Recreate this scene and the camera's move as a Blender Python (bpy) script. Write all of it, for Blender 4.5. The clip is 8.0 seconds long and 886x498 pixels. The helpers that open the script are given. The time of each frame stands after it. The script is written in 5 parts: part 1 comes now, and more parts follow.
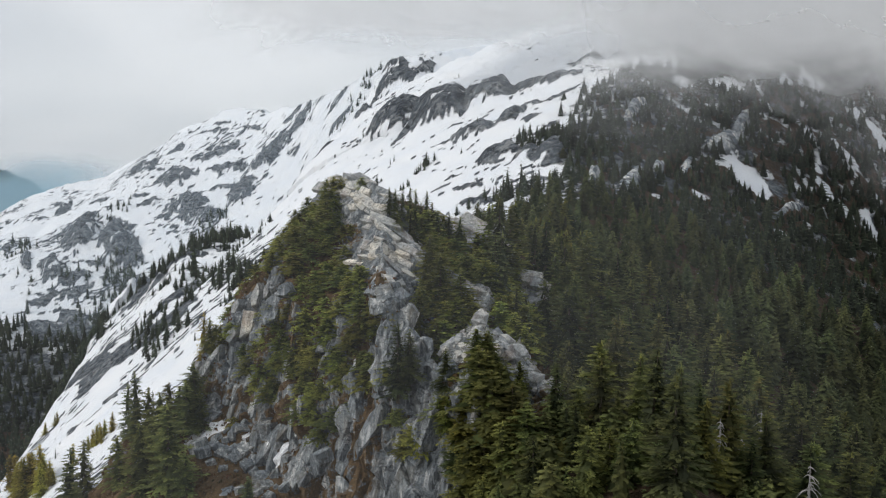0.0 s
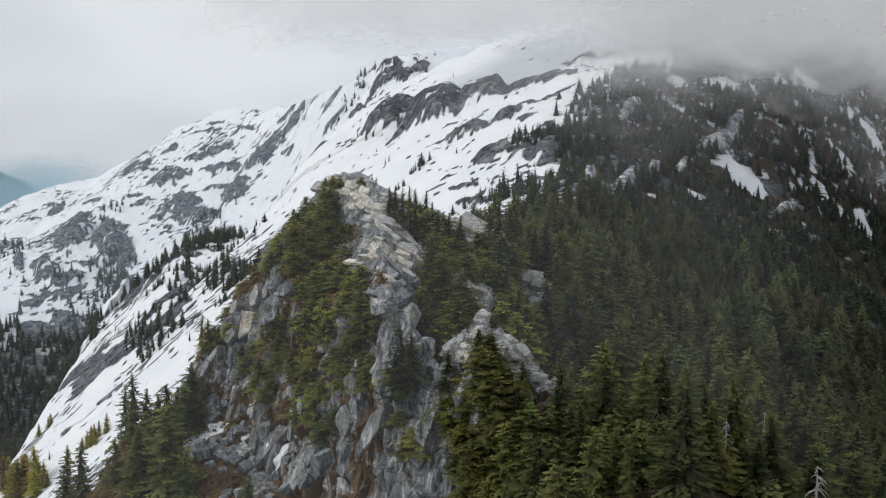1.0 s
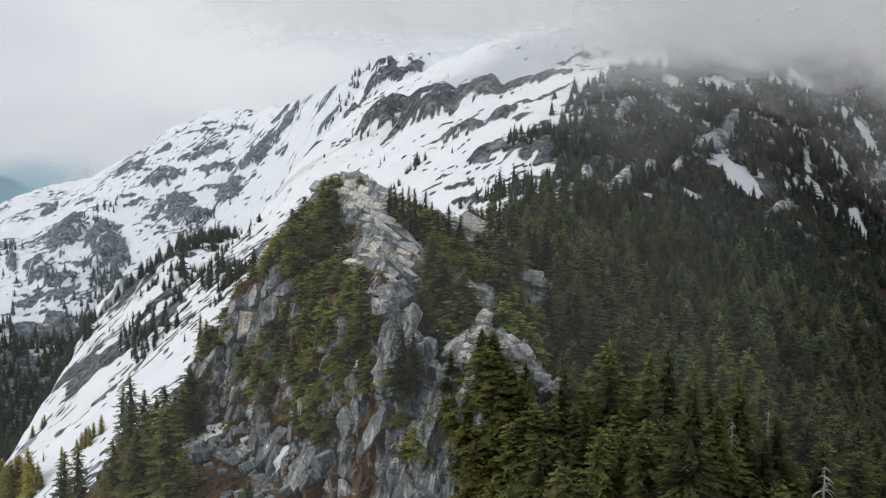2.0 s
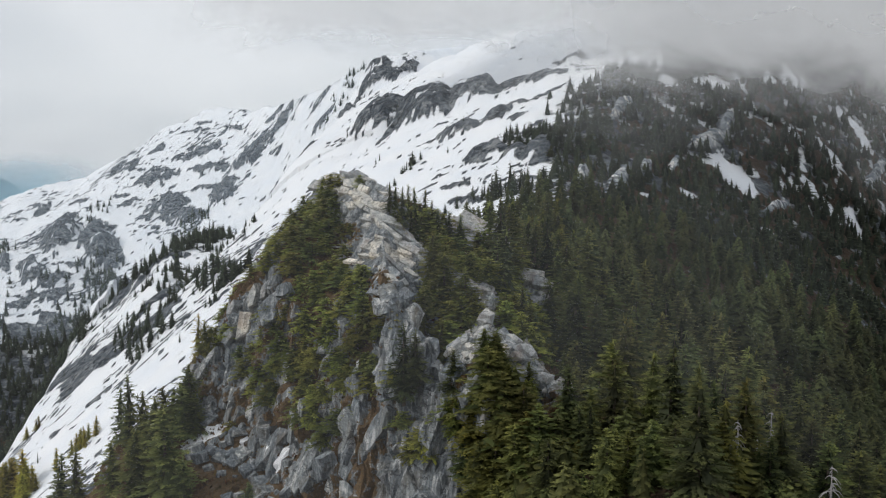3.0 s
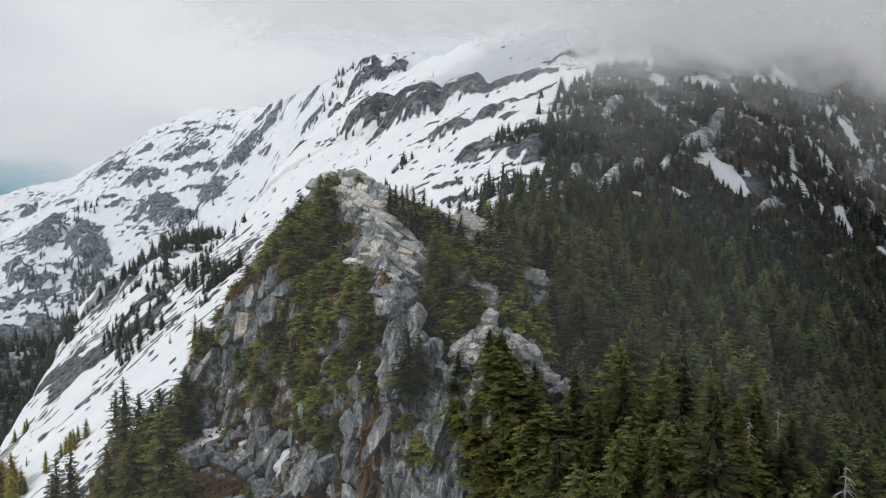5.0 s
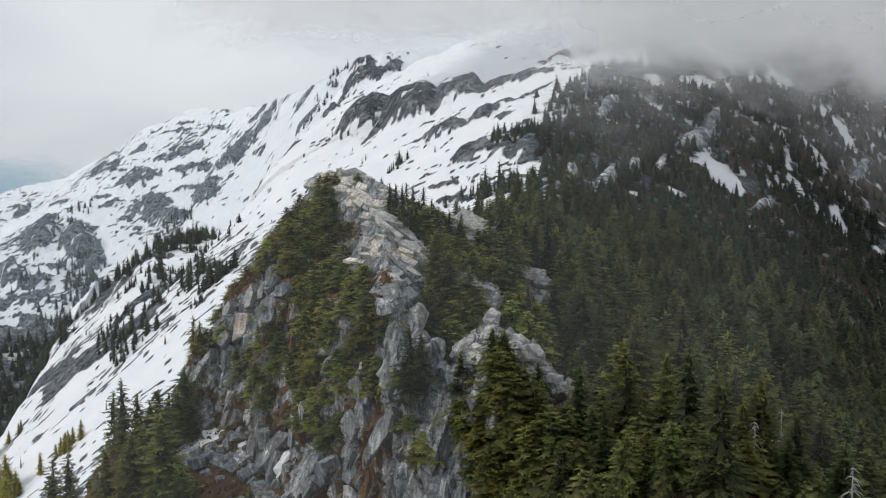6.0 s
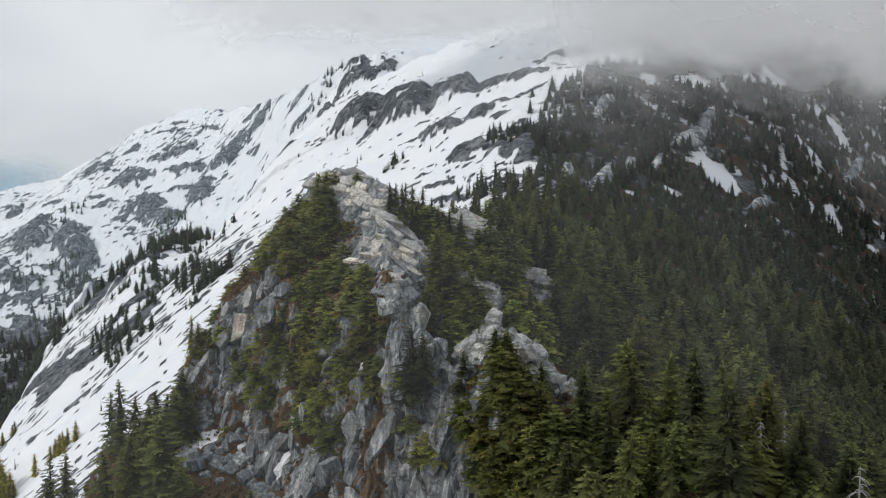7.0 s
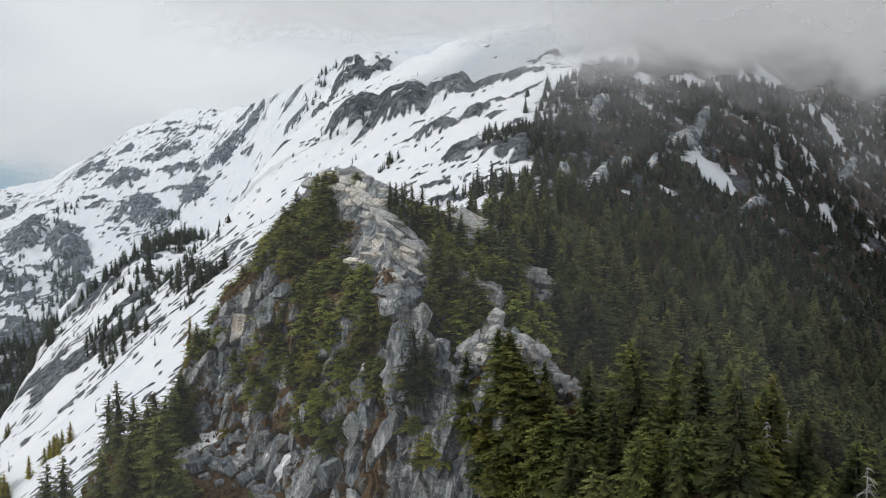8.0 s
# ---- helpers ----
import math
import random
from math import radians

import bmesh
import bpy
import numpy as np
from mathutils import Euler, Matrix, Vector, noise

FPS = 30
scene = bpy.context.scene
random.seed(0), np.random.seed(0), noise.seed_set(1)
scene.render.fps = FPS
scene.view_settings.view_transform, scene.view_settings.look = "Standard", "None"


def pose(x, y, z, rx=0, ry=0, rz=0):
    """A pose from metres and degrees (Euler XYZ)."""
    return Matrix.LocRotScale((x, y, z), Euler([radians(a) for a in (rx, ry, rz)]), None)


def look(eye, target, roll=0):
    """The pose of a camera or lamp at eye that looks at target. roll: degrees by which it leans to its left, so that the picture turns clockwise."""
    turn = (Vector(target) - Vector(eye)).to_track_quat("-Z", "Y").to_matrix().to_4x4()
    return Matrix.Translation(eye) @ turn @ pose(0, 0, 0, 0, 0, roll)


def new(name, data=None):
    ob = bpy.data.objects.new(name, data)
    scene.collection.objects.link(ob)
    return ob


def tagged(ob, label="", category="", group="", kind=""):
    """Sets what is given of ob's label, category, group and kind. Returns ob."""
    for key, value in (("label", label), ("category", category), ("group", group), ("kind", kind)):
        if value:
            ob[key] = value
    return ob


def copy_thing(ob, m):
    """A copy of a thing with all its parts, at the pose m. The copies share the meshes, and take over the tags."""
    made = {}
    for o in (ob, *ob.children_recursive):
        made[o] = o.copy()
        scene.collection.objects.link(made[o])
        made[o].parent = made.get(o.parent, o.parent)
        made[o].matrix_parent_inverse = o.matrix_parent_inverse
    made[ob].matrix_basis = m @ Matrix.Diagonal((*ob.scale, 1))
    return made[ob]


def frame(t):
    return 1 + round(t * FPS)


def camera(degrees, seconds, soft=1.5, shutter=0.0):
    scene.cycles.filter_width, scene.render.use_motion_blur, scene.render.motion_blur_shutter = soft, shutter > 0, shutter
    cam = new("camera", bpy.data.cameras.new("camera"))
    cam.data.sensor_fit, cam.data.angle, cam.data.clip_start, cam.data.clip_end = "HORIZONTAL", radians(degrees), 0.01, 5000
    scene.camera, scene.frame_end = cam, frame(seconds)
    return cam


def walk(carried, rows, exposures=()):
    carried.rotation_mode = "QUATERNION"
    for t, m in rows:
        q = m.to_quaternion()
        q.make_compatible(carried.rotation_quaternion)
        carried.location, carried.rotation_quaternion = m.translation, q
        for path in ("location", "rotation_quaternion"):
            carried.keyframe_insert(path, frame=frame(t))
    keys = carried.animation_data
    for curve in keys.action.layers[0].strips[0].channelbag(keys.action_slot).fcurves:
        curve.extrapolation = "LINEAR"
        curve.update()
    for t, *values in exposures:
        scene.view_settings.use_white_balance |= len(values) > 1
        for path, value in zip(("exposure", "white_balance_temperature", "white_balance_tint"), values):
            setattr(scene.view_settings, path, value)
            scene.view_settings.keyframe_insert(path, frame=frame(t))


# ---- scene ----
cam = camera(55.6, 8.0, soft=1.2)

PATH = [
    (0, (0.086, 1.414, 99.856), (-0.41, 300.28, 73.76), 0.03),
    (0.5, (-0.498, 1.877, 99.779), (0.16, 300.74, 73.68), 0.01),
    (1, (-1.062, 2.333, 99.703), (0.72, 301.19, 73.60), -0.01),
    (1.5, (-1.609, 2.782, 99.629), (1.26, 301.63, 73.52), -0.03),
    (3, (-3.166, 4.097, 99.413), (2.85, 302.90, 73.29), -0.11),
    (3.5, (-3.666, 4.527, 99.344), (3.37, 303.30, 73.21), -0.13),
    (4, (-4.158, 4.955, 99.276), (3.90, 303.71, 73.14), -0.16),
    (4.5, (-4.647, 5.381, 99.209), (4.42, 304.10, 73.06), -0.19),
    (6, (-6.109, 6.655, 99.016), (6.01, 305.26, 72.83), -0.27),
    (6.5, (-6.602, 7.082, 98.955), (6.56, 305.65, 72.75), -0.31),
    (7, (-7.103, 7.511, 98.895), (7.12, 306.02, 72.67), -0.34),
    (7.5, (-7.612, 7.943, 98.836), (7.69, 306.40, 72.60), -0.37),
    (8, (-8.133, 8.379, 98.778), (8.27, 306.78, 72.52), -0.41),
]
walk(cam, [(t, look(eye, target, roll)) for t, eye, target, roll in PATH])

# ---- light ----
SUN_DIRECTION = (-0.80, -0.24, 0.52)      # towards the sun: a bright gap high over the valley
EXPOSURE = 0.09
scene.view_settings.exposure = EXPOSURE

world = bpy.data.worlds.new("overcast_sky")
scene.world = world
world.use_nodes = True
wn, wl = world.node_tree.nodes, world.node_tree.links
wn.clear()
w_out, w_bg = wn.new("ShaderNodeOutputWorld"), wn.new("ShaderNodeBackground")
w_sky, w_coord, w_noise = wn.new("ShaderNodeTexSky"), wn.new("ShaderNodeTexCoord"), wn.new("ShaderNodeTexNoise")
w_map, w_ramp, w_mix, w_dim = wn.new("ShaderNodeMapping"), wn.new("ShaderNodeValToRGB"), wn.new("ShaderNodeMix"), wn.new("ShaderNodeMix")
w_sky.sky_type, w_sky.sun_disc = "NISHITA", False
w_sky.sun_elevation = math.asin(SUN_DIRECTION[2] / Vector(SUN_DIRECTION).length)
w_sky.sun_rotation = math.atan2(SUN_DIRECTION[0], SUN_DIRECTION[1])
w_map.inputs["Scale"].default_value = (1.0, 1.0, 3.2)
w_noise.inputs["Scale"].default_value, w_noise.inputs["Detail"].default_value = 1.9, 5
w_noise.inputs["Roughness"].default_value = 0.5
w_ramp.color_ramp.elements[0].position, w_ramp.color_ramp.elements[1].position = 0.32, 0.66
w_ramp.color_ramp.elements[0].color, w_ramp.color_ramp.elements[1].color = (0.53, 0.565, 0.61, 1), (0.77, 0.79, 0.815, 1)
w_dim.data_type, w_dim.blend_type = "RGBA", "MULTIPLY"
w_dim.inputs[0].default_value, w_dim.inputs[7].default_value = 1.0, (0.1, 0.1, 0.1, 1)
w_mix.data_type = "RGBA"
w_mix.inputs[0].default_value = 0.93          # how closed the cloud cover is
wl.new(w_coord.outputs["Generated"], w_map.inputs["Vector"])
wl.new(w_map.outputs["Vector"], w_noise.inputs["Vector"])
wl.new(w_noise.outputs["Fac"], w_ramp.inputs["Fac"])
wl.new(w_sky.outputs["Color"], w_dim.inputs[6])
wl.new(w_dim.outputs[2], w_mix.inputs[6])
wl.new(w_ramp.outputs["Color"], w_mix.inputs[7])
wl.new(w_mix.outputs[2], w_bg.inputs["Color"])
w_bg.inputs["Strength"].default_value = 1.0
wl.new(w_bg.outputs["Background"], w_out.inputs["Surface"])

sun = new("sun", bpy.data.lights.new("sun", "SUN"))
sun.data.energy, sun.data.angle, sun.data.color = 1.3, radians(12), (1.0, 0.96, 0.9)
sun.matrix_world = look(SUN_DIRECTION, (0, 0, 0))


# ---- noise and landform ----
_rng = np.random.RandomState(7)
_PERM = np.concatenate([_rng.permutation(512)] * 2)
_ANG = _rng.uniform(0, 2 * np.pi, 512)


def gnoise(x, y, seed=0):
    """Smooth gradient noise, about -0.7 to 0.7."""
    x, y = np.asarray(x, float) + seed * 17.31, np.asarray(y, float) + seed * 41.77
    xi, yi = np.floor(x).astype(int), np.floor(y).astype(int)
    fx, fy = x - xi, y - yi
    u, v = fx * fx * fx * (fx * (fx * 6 - 15) + 10), fy * fy * fy * (fy * (fy * 6 - 15) + 10)

    def corner(i, j):
        a = _ANG[_PERM[_PERM[(xi + i) % 512] + (yi + j) % 512]]
        return np.cos(a) * (fx - i) + np.sin(a) * (fy - j)
    low = corner(0, 0) * (1 - u) + corner(1, 0) * u
    high = corner(0, 1) * (1 - u) + corner(1, 1) * u
    return low * (1 - v) + high * v


def fbm(x, y, size, octaves=4, seed=0, gain=0.5):
    total, amp, s = 0.0, 1.0, 1.0 / size
    for k in range(octaves):
        total = total + amp * gnoise(np.asarray(x) * s, np.asarray(y) * s, seed + k)
        amp, s = amp * gain, s * 2.03
    return total


def ridged(x, y, size, octaves=4, seed=0):
    """Sharp-crested noise, 0 to about 1."""
    total, amp, s = 0.0, 0.5, 1.0 / size
    for k in range(octaves):
        total = total + amp * (1 - np.abs(gnoise(np.asarray(x) * s, np.asarray(y) * s, seed + k)) * 2.2)
        amp, s = amp * 0.5, s * 2.1
    return total


def smooth(a, b, v):
    t = np.clip((v - a) / (b - a), 0, 1)
    return t * t * (3 - 2 * t)


def smin(a, b, k):
    h = np.clip(0.5 + 0.5 * (b - a) / k, 0, 1)
    return b * (1 - h) + a * h - k * h * (1 - h)


def crest(x, y, line, left, right):
    """The height of a ridge: its crest line, falling off by the slope left and right of the way the line runs."""
    best = np.full(np.shape(x), -1e6)
    for i, ((ax, ay, az), (bx, by, bz)) in enumerate(zip(line, line[1:])):
        dx, dy = bx - ax, by - ay
        n = math.hypot(dx, dy)
        t = ((x - ax) * dx + (y - ay) * dy) / (n * n)
        side = (dx * (y - ay) - dy * (x - ax)) / n
        tc = np.clip(t, 0, 1)
        past = np.hypot(x - ax - tc * dx, y - ay - tc * dy)
        slope = np.where(side > 0, left, right)
        best = np.maximum(best, az + tc * (bz - az) - slope * past)
    return best


def plane_line(x, y, line):
    """Signed distance from a broken line in plan, positive on its left."""
    best, sign = np.full(np.shape(x), 1e9), np.ones(np.shape(x))
    for (ax, ay), (bx, by) in zip(line, line[1:]):
        dx, dy = bx - ax, by - ay
        n = math.hypot(dx, dy)
        t = np.clip(((x - ax) * dx + (y - ay) * dy) / (n * n), 0, 1)
        d = np.hypot(x - ax - t * dx, y - ay - t * dy)
        near = d < best
        sign = np.where(near, np.sign(dx * (y - ay) - dy * (x - ax)), sign)
        best = np.minimum(best, d)
    return best * sign


# the snow slope: left of the long spine; the forest slope: right of it
def snow_slope(x, y):
    u, v = np.asarray(x, float) / 100, np.asarray(y, float) / 100
    z = -22.5 + 56.1 * u + 22.9 * v - 7.8 * u * np.abs(np.clip(u, -6, 3)) * np.sign(u) - 1.6 * u * v + 0.18 * v * v
    return z + 10 * np.clip(4.2 - v, 0, 6) ** 1.5


def forest_slope(x, y):
    u, v = np.clip(np.asarray(x, float) / 100, -2, 7), np.clip(np.asarray(y, float) / 100, -1, 9)
    return 90.1 - 70.1 * u - 11.3 * v - 18.2 * u * u + 17.8 * u * v + 3.6 * v * v


SPINE = [(-17, 160, 98), (-3, 170, 92.5), (8, 173, 89), (15, 190, 79), (30, 235, 73), (42, 313, 81), (78, 372, 85), (91, 409, 93)]
SLOPE_EDGE = [(-262, 250), (-276, 500), (-306, 660), (-345, 800), (-372, 885), (-330, 893), (-272, 865), (-240, 955), (-202, 990), (-150, 992), (-95, 1012), (-30, 1005), (150, 1120), (500, 1500)]
FAR_CREST = [(-2400, 1900, -160), (-1300, 1800, -90), (-925, 1750, 26), (-805, 1750, 78), (-699, 1750, 97), (-617, 1750, 146), (-534, 1750, 199), (-452, 1740, 232),
             (-410, 1720, 237), (-340, 1650, 226), (-240, 1480, 224), (-190, 1380, 235), (-147, 1310, 240), (-110, 1250, 248), (-75, 1200, 264), (-40, 1180, 264),
             (60, 1250, 290), (500, 1500, 420)]


def far_face(x, y):
    """The far ridge: a broad face falling towards the valley, steeper to the right, and a drop behind."""
    cx, cy, cz = (np.array(c, float) for c in zip(*FAR_CREST))
    back, top = np.interp(x, cx, cy), np.interp(x, cx, cz)
    slope = 0.30 + 0.22 * smooth(-750, -400, x) + 0.25 * smooth(-330, -200, x)
    return top - np.where(y < back, slope * (back - y), 0.9 * (y - back))


def base_height(x, y):
    """The bare landform, without its outcrops and its fine relief."""
    s = snow_slope(x, y)
    beyond = plane_line(x, y, SLOPE_EDGE)
    s = s - 0.85 * np.clip(beyond, 0, None)
    z = smin(s, forest_slope(x, y), 12)
    z = np.maximum(z, crest(x, y, SPINE[2:], 1.1, 0.62))
    z = np.maximum(z, far_face(x, y))
    return np.maximum(z, -330 + 0.02 * np.hypot(x, y))


# the crag: ridges meeting at its summit, a cliff along its front, a ledge at the cliff's foot
SPUR = [(-22.5, 166, 99.5), (-17, 160, 100.8), (-9, 147, 96.5), (-10, 136, 90.5), (-9, 126, 85.5), (-6, 118, 81), (-1, 111, 76.5)]
LEFT_RIDGE = [(-23.5, 167, 98.5), (-27.5, 163, 86), (-34, 158.5, 74.5), (-40, 154, 68), (-45, 150.5, 64), (-50, 150, 56)]
TALUS_RIB = [(-5, 136, 89), (1, 136, 85), (6, 127, 80.5), (4.5, 116.5, 78.8), (10, 116.5, 75.8), (14, 107, 71.5), (26, 100, 66)]
BACK_RIB = [(-3, 152, 90), (8, 154, 85), (15, 154, 82.5), (23, 156, 71)]
CLIFF_LINE = [(-56, 158), (-48, 152.5), (-42, 148.5), (-37, 145), (-32, 139), (-21, 125.5), (-12, 115.5), (-5, 110.5), (3, 105), (12, 97)]


def crag_height(x, y):
    z = crest(x, y, SPUR, 1.55, 1.2)
    z = np.maximum(z, crest(x, y, LEFT_RIDGE, 0.85, 2.2))
    z = np.maximum(z, crest(x, y, TALUS_RIB, 0.9, 0.8))
    z = np.maximum(z, crest(x, y, BACK_RIB, 0.9, 0.9))
    z = np.maximum(z, crest(x, y, SPINE[:4], 1.1, 0.75))
    z = z - 2.2 * smooth(-26, -34, x) * smooth(150, 158, y) - 0.8 * np.clip(-40 - x, 0, None) - 1.0 * np.clip(-46.5 - x, 0, None)
    front = plane_line(x, y, CLIFF_LINE)
    z = smin(z, 63 + 3.2 * front, 3.0)
    ledge = 57.5 + 0.33 * np.clip(y - 141, None, 8) - 1.5 * np.clip(y - 152, 0, None) + 0.10 * (x + 40) - 0.5 * np.clip(-44 - x, 0, None) - 0.9 * np.clip(-56 - x, 0, None) - 1.2 * np.clip(x + 16, 0, None)
    return np.maximum(z, ledge)


# ---- materials ----
def material(name, rough=0.85):
    m = bpy.data.materials.new(name)
    m.use_nodes = True
    nt = m.node_tree
    bsdf = nt.nodes["Principled BSDF"]
    bsdf.inputs["Roughness"].default_value = rough
    bsdf.inputs["Specular IOR Level"].default_value = 0.25
    return m, nt, bsdf


def node(nt, kind, **values):
    n = nt.nodes.new(kind)
    for key, value in values.items():
        n.inputs[key.replace("_", " ")].default_value = value
    return n


def coords(nt, scale=(1, 1, 1), turn=(0, 0, 0), space="Object"):
    c, m = nt.nodes.new("ShaderNodeNewGeometry" if space == "Position" else "ShaderNodeTexCoord"), nt.nodes.new("ShaderNodeMapping")
    m.inputs["Scale"].default_value = scale
    m.inputs["Rotation"].default_value = [radians(a) for a in turn]
    nt.links.new(c.outputs[space], m.inputs["Vector"])
    return m.outputs["Vector"]


def noise_node(nt, vector, scale, detail=4.0, rough=0.55, distortion=0.0):
    n = node(nt, "ShaderNodeTexNoise", Scale=scale, Detail=detail, Roughness=rough, Distortion=distortion)
    nt.links.new(vector, n.inputs["Vector"])
    return n.outputs["Fac"]


def ramp(nt, fac, *stops):
    r = nt.nodes.new("ShaderNodeValToRGB")
    e = r.color_ramp.elements
    while len(e) < len(stops):
        e.new(0.5)
    for el, (p, c) in zip(e, stops):
        el.position = p
        el.color = (*c, 1) if isinstance(c, tuple) else (c, c, c, 1)
    nt.links.new(fac, r.inputs["Fac"])
    return r.outputs["Color"]


def mixed(nt, fac, a, b, blend="MIX"):
    m = nt.nodes.new("ShaderNodeMix")
    m.data_type, m.blend_type = "RGBA", blend
    for value, slot in ((fac, 0), (a, 6), (b, 7)):
        if isinstance(value, bpy.types.NodeSocket):
            nt.links.new(value, m.inputs[slot])
        elif slot == 0:
            m.inputs[0].default_value = value
        else:
            m.inputs[slot].default_value = (*value, 1)
    return m.outputs[2]


def math_node(nt, op, a, b=0.0, clamp=False):
    m = nt.nodes.new("ShaderNodeMath")
    m.operation, m.use_clamp = op, clamp
    for i, v in enumerate((a, b)):
        if isinstance(v, bpy.types.NodeSocket):
            nt.links.new(v, m.inputs[i])
        else:
            m.inputs[i].default_value = v
    return m.outputs[0]


def attribute(nt, name):
    a = nt.nodes.new("ShaderNodeAttribute")
    a.attribute_name = name
    return a.outputs["Fac"]


def bump(nt, bsdf, height, strength, distance):
    b = node(nt, "ShaderNodeBump", Strength=strength, Distance=distance)
    nt.links.new(height, b.inputs["Height"])
    nt.links.new(b.outputs["Normal"], bsdf.inputs["Normal"])


def sharpen(nt, value, low, high):
    m = nt.nodes.new("ShaderNodeMapRange")
    m.interpolation_type = "SMOOTHSTEP"
    m.inputs["From Min"].default_value, m.inputs["From Max"].default_value = low, high
    nt.links.new(value, m.inputs["Value"])
    return m.outputs["Result"]


def ground_material():
    m, nt, bsdf = material("snow_rock_and_soil")
    v = coords(nt)
    big, fine = noise_node(nt, v, 0.035, 6, 0.62), noise_node(nt, v, 0.45, 5, 0.65)
    streak = noise_node(nt, coords(nt, (0.05, 0.16, 0.14), (0, 20, 8)), 1.0, 6, 0.62, 1.0)
    chunk = noise_node(nt, coords(nt, (1, 1, 0.6), (0, 30, 0)), 0.075, 4, 0.6, 0.6)
    rock = mixed(nt, 0.6, ramp(nt, chunk, (0.36, (0.05, 0.065, 0.085)), (0.47, (0.14, 0.165, 0.195)), (0.56, (0.23, 0.26, 0.285)), (0.66, (0.42, 0.44, 0.455))),
                 ramp(nt, streak, (0.38, (0.03, 0.042, 0.06)), (0.5, (0.15, 0.175, 0.205)), (0.62, (0.40, 0.43, 0.45))))
    rock = mixed(nt, ramp(nt, fine, (0.5, 0.0), (0.62, 0.5)), rock, (0.04, 0.05, 0.06))
    rock = mixed(nt, ramp(nt, noise_node(nt, v, 0.16, 3, 0.6), (0.57, 0.0), (0.62, 0.85)), rock, (0.03, 0.04, 0.052))
    rock = mixed(nt, ramp(nt, noise_node(nt, coords(nt, (1, 1, 1), (40, 0, 30)), 0.13, 4, 0.6), (0.58, 0.0), (0.64, 0.7)), rock, (0.46, 0.475, 0.48))
    rock = mixed(nt, attribute(nt, "pale"), rock, mixed(nt, 1.0, rock, (3.4, 3.2, 3.0), "MULTIPLY"))
    joint = nt.nodes.new("ShaderNodeTexVoronoi")
    joint.feature = "DISTANCE_TO_EDGE"
    joint.inputs["Scale"].default_value = 1.0
    bend = node(nt, "ShaderNodeTexNoise", Scale=0.06, Detail=5.0, Roughness=0.65)
    nt.links.new(v, bend.inputs["Vector"])
    nt.links.new(mixed(nt, 0.55, coords(nt, (0.03, 0.11, 0.10), (10, 25, 35)), bend.outputs["Color"], "LINEAR_LIGHT"), joint.inputs["Vector"])
    open_joint = math_node(nt, "MULTIPLY", ramp(nt, joint.outputs["Distance"], (0.01, 0.8), (0.07, 0.0)), ramp(nt, noise_node(nt, v, 0.05, 3), (0.42, 0.0), (0.6, 1.0)))
    rock = mixed(nt, open_joint, rock, (0.03, 0.036, 0.042))
    soil = ramp(nt, fine, (0.3, (0.045, 0.032, 0.02)), (0.7, (0.12, 0.075, 0.045)))
    rock = mixed(nt, sharpen(nt, math_node(nt, "ADD", attribute(nt, "soil"), math_node(nt, "MULTIPLY", math_node(nt, "SUBTRACT", fine, 0.5), 0.9)), 0.35, 0.65), rock, soil)
    snow = ramp(nt, big, (0.3, (0.76, 0.80, 0.855)), (0.7, (0.87, 0.885, 0.905)))
    mid = noise_node(nt, v, 0.14, 5, 0.65)
    edge = math_node(nt, "ADD", attribute(nt, "snow"), math_node(nt, "MULTIPLY", math_node(nt, "SUBTRACT", math_node(nt, "ADD", fine, mid), 1.0), 0.6))
    mask = sharpen(nt, edge, 0.36, 0.60)
    nt.links.new(mixed(nt, mask, rock, snow), bsdf.inputs["Base Color"])
    relief = math_node(nt, "MULTIPLY", math_node(nt, "ADD", streak, fine), math_node(nt, "SUBTRACT", 1.15, mask))
    relief = math_node(nt, "ADD", relief, math_node(nt, "MULTIPLY", chunk, math_node(nt, "SUBTRACT", 1.1, mask)))
    bump(nt, bsdf, relief, 1.0, 5.0)
    return m


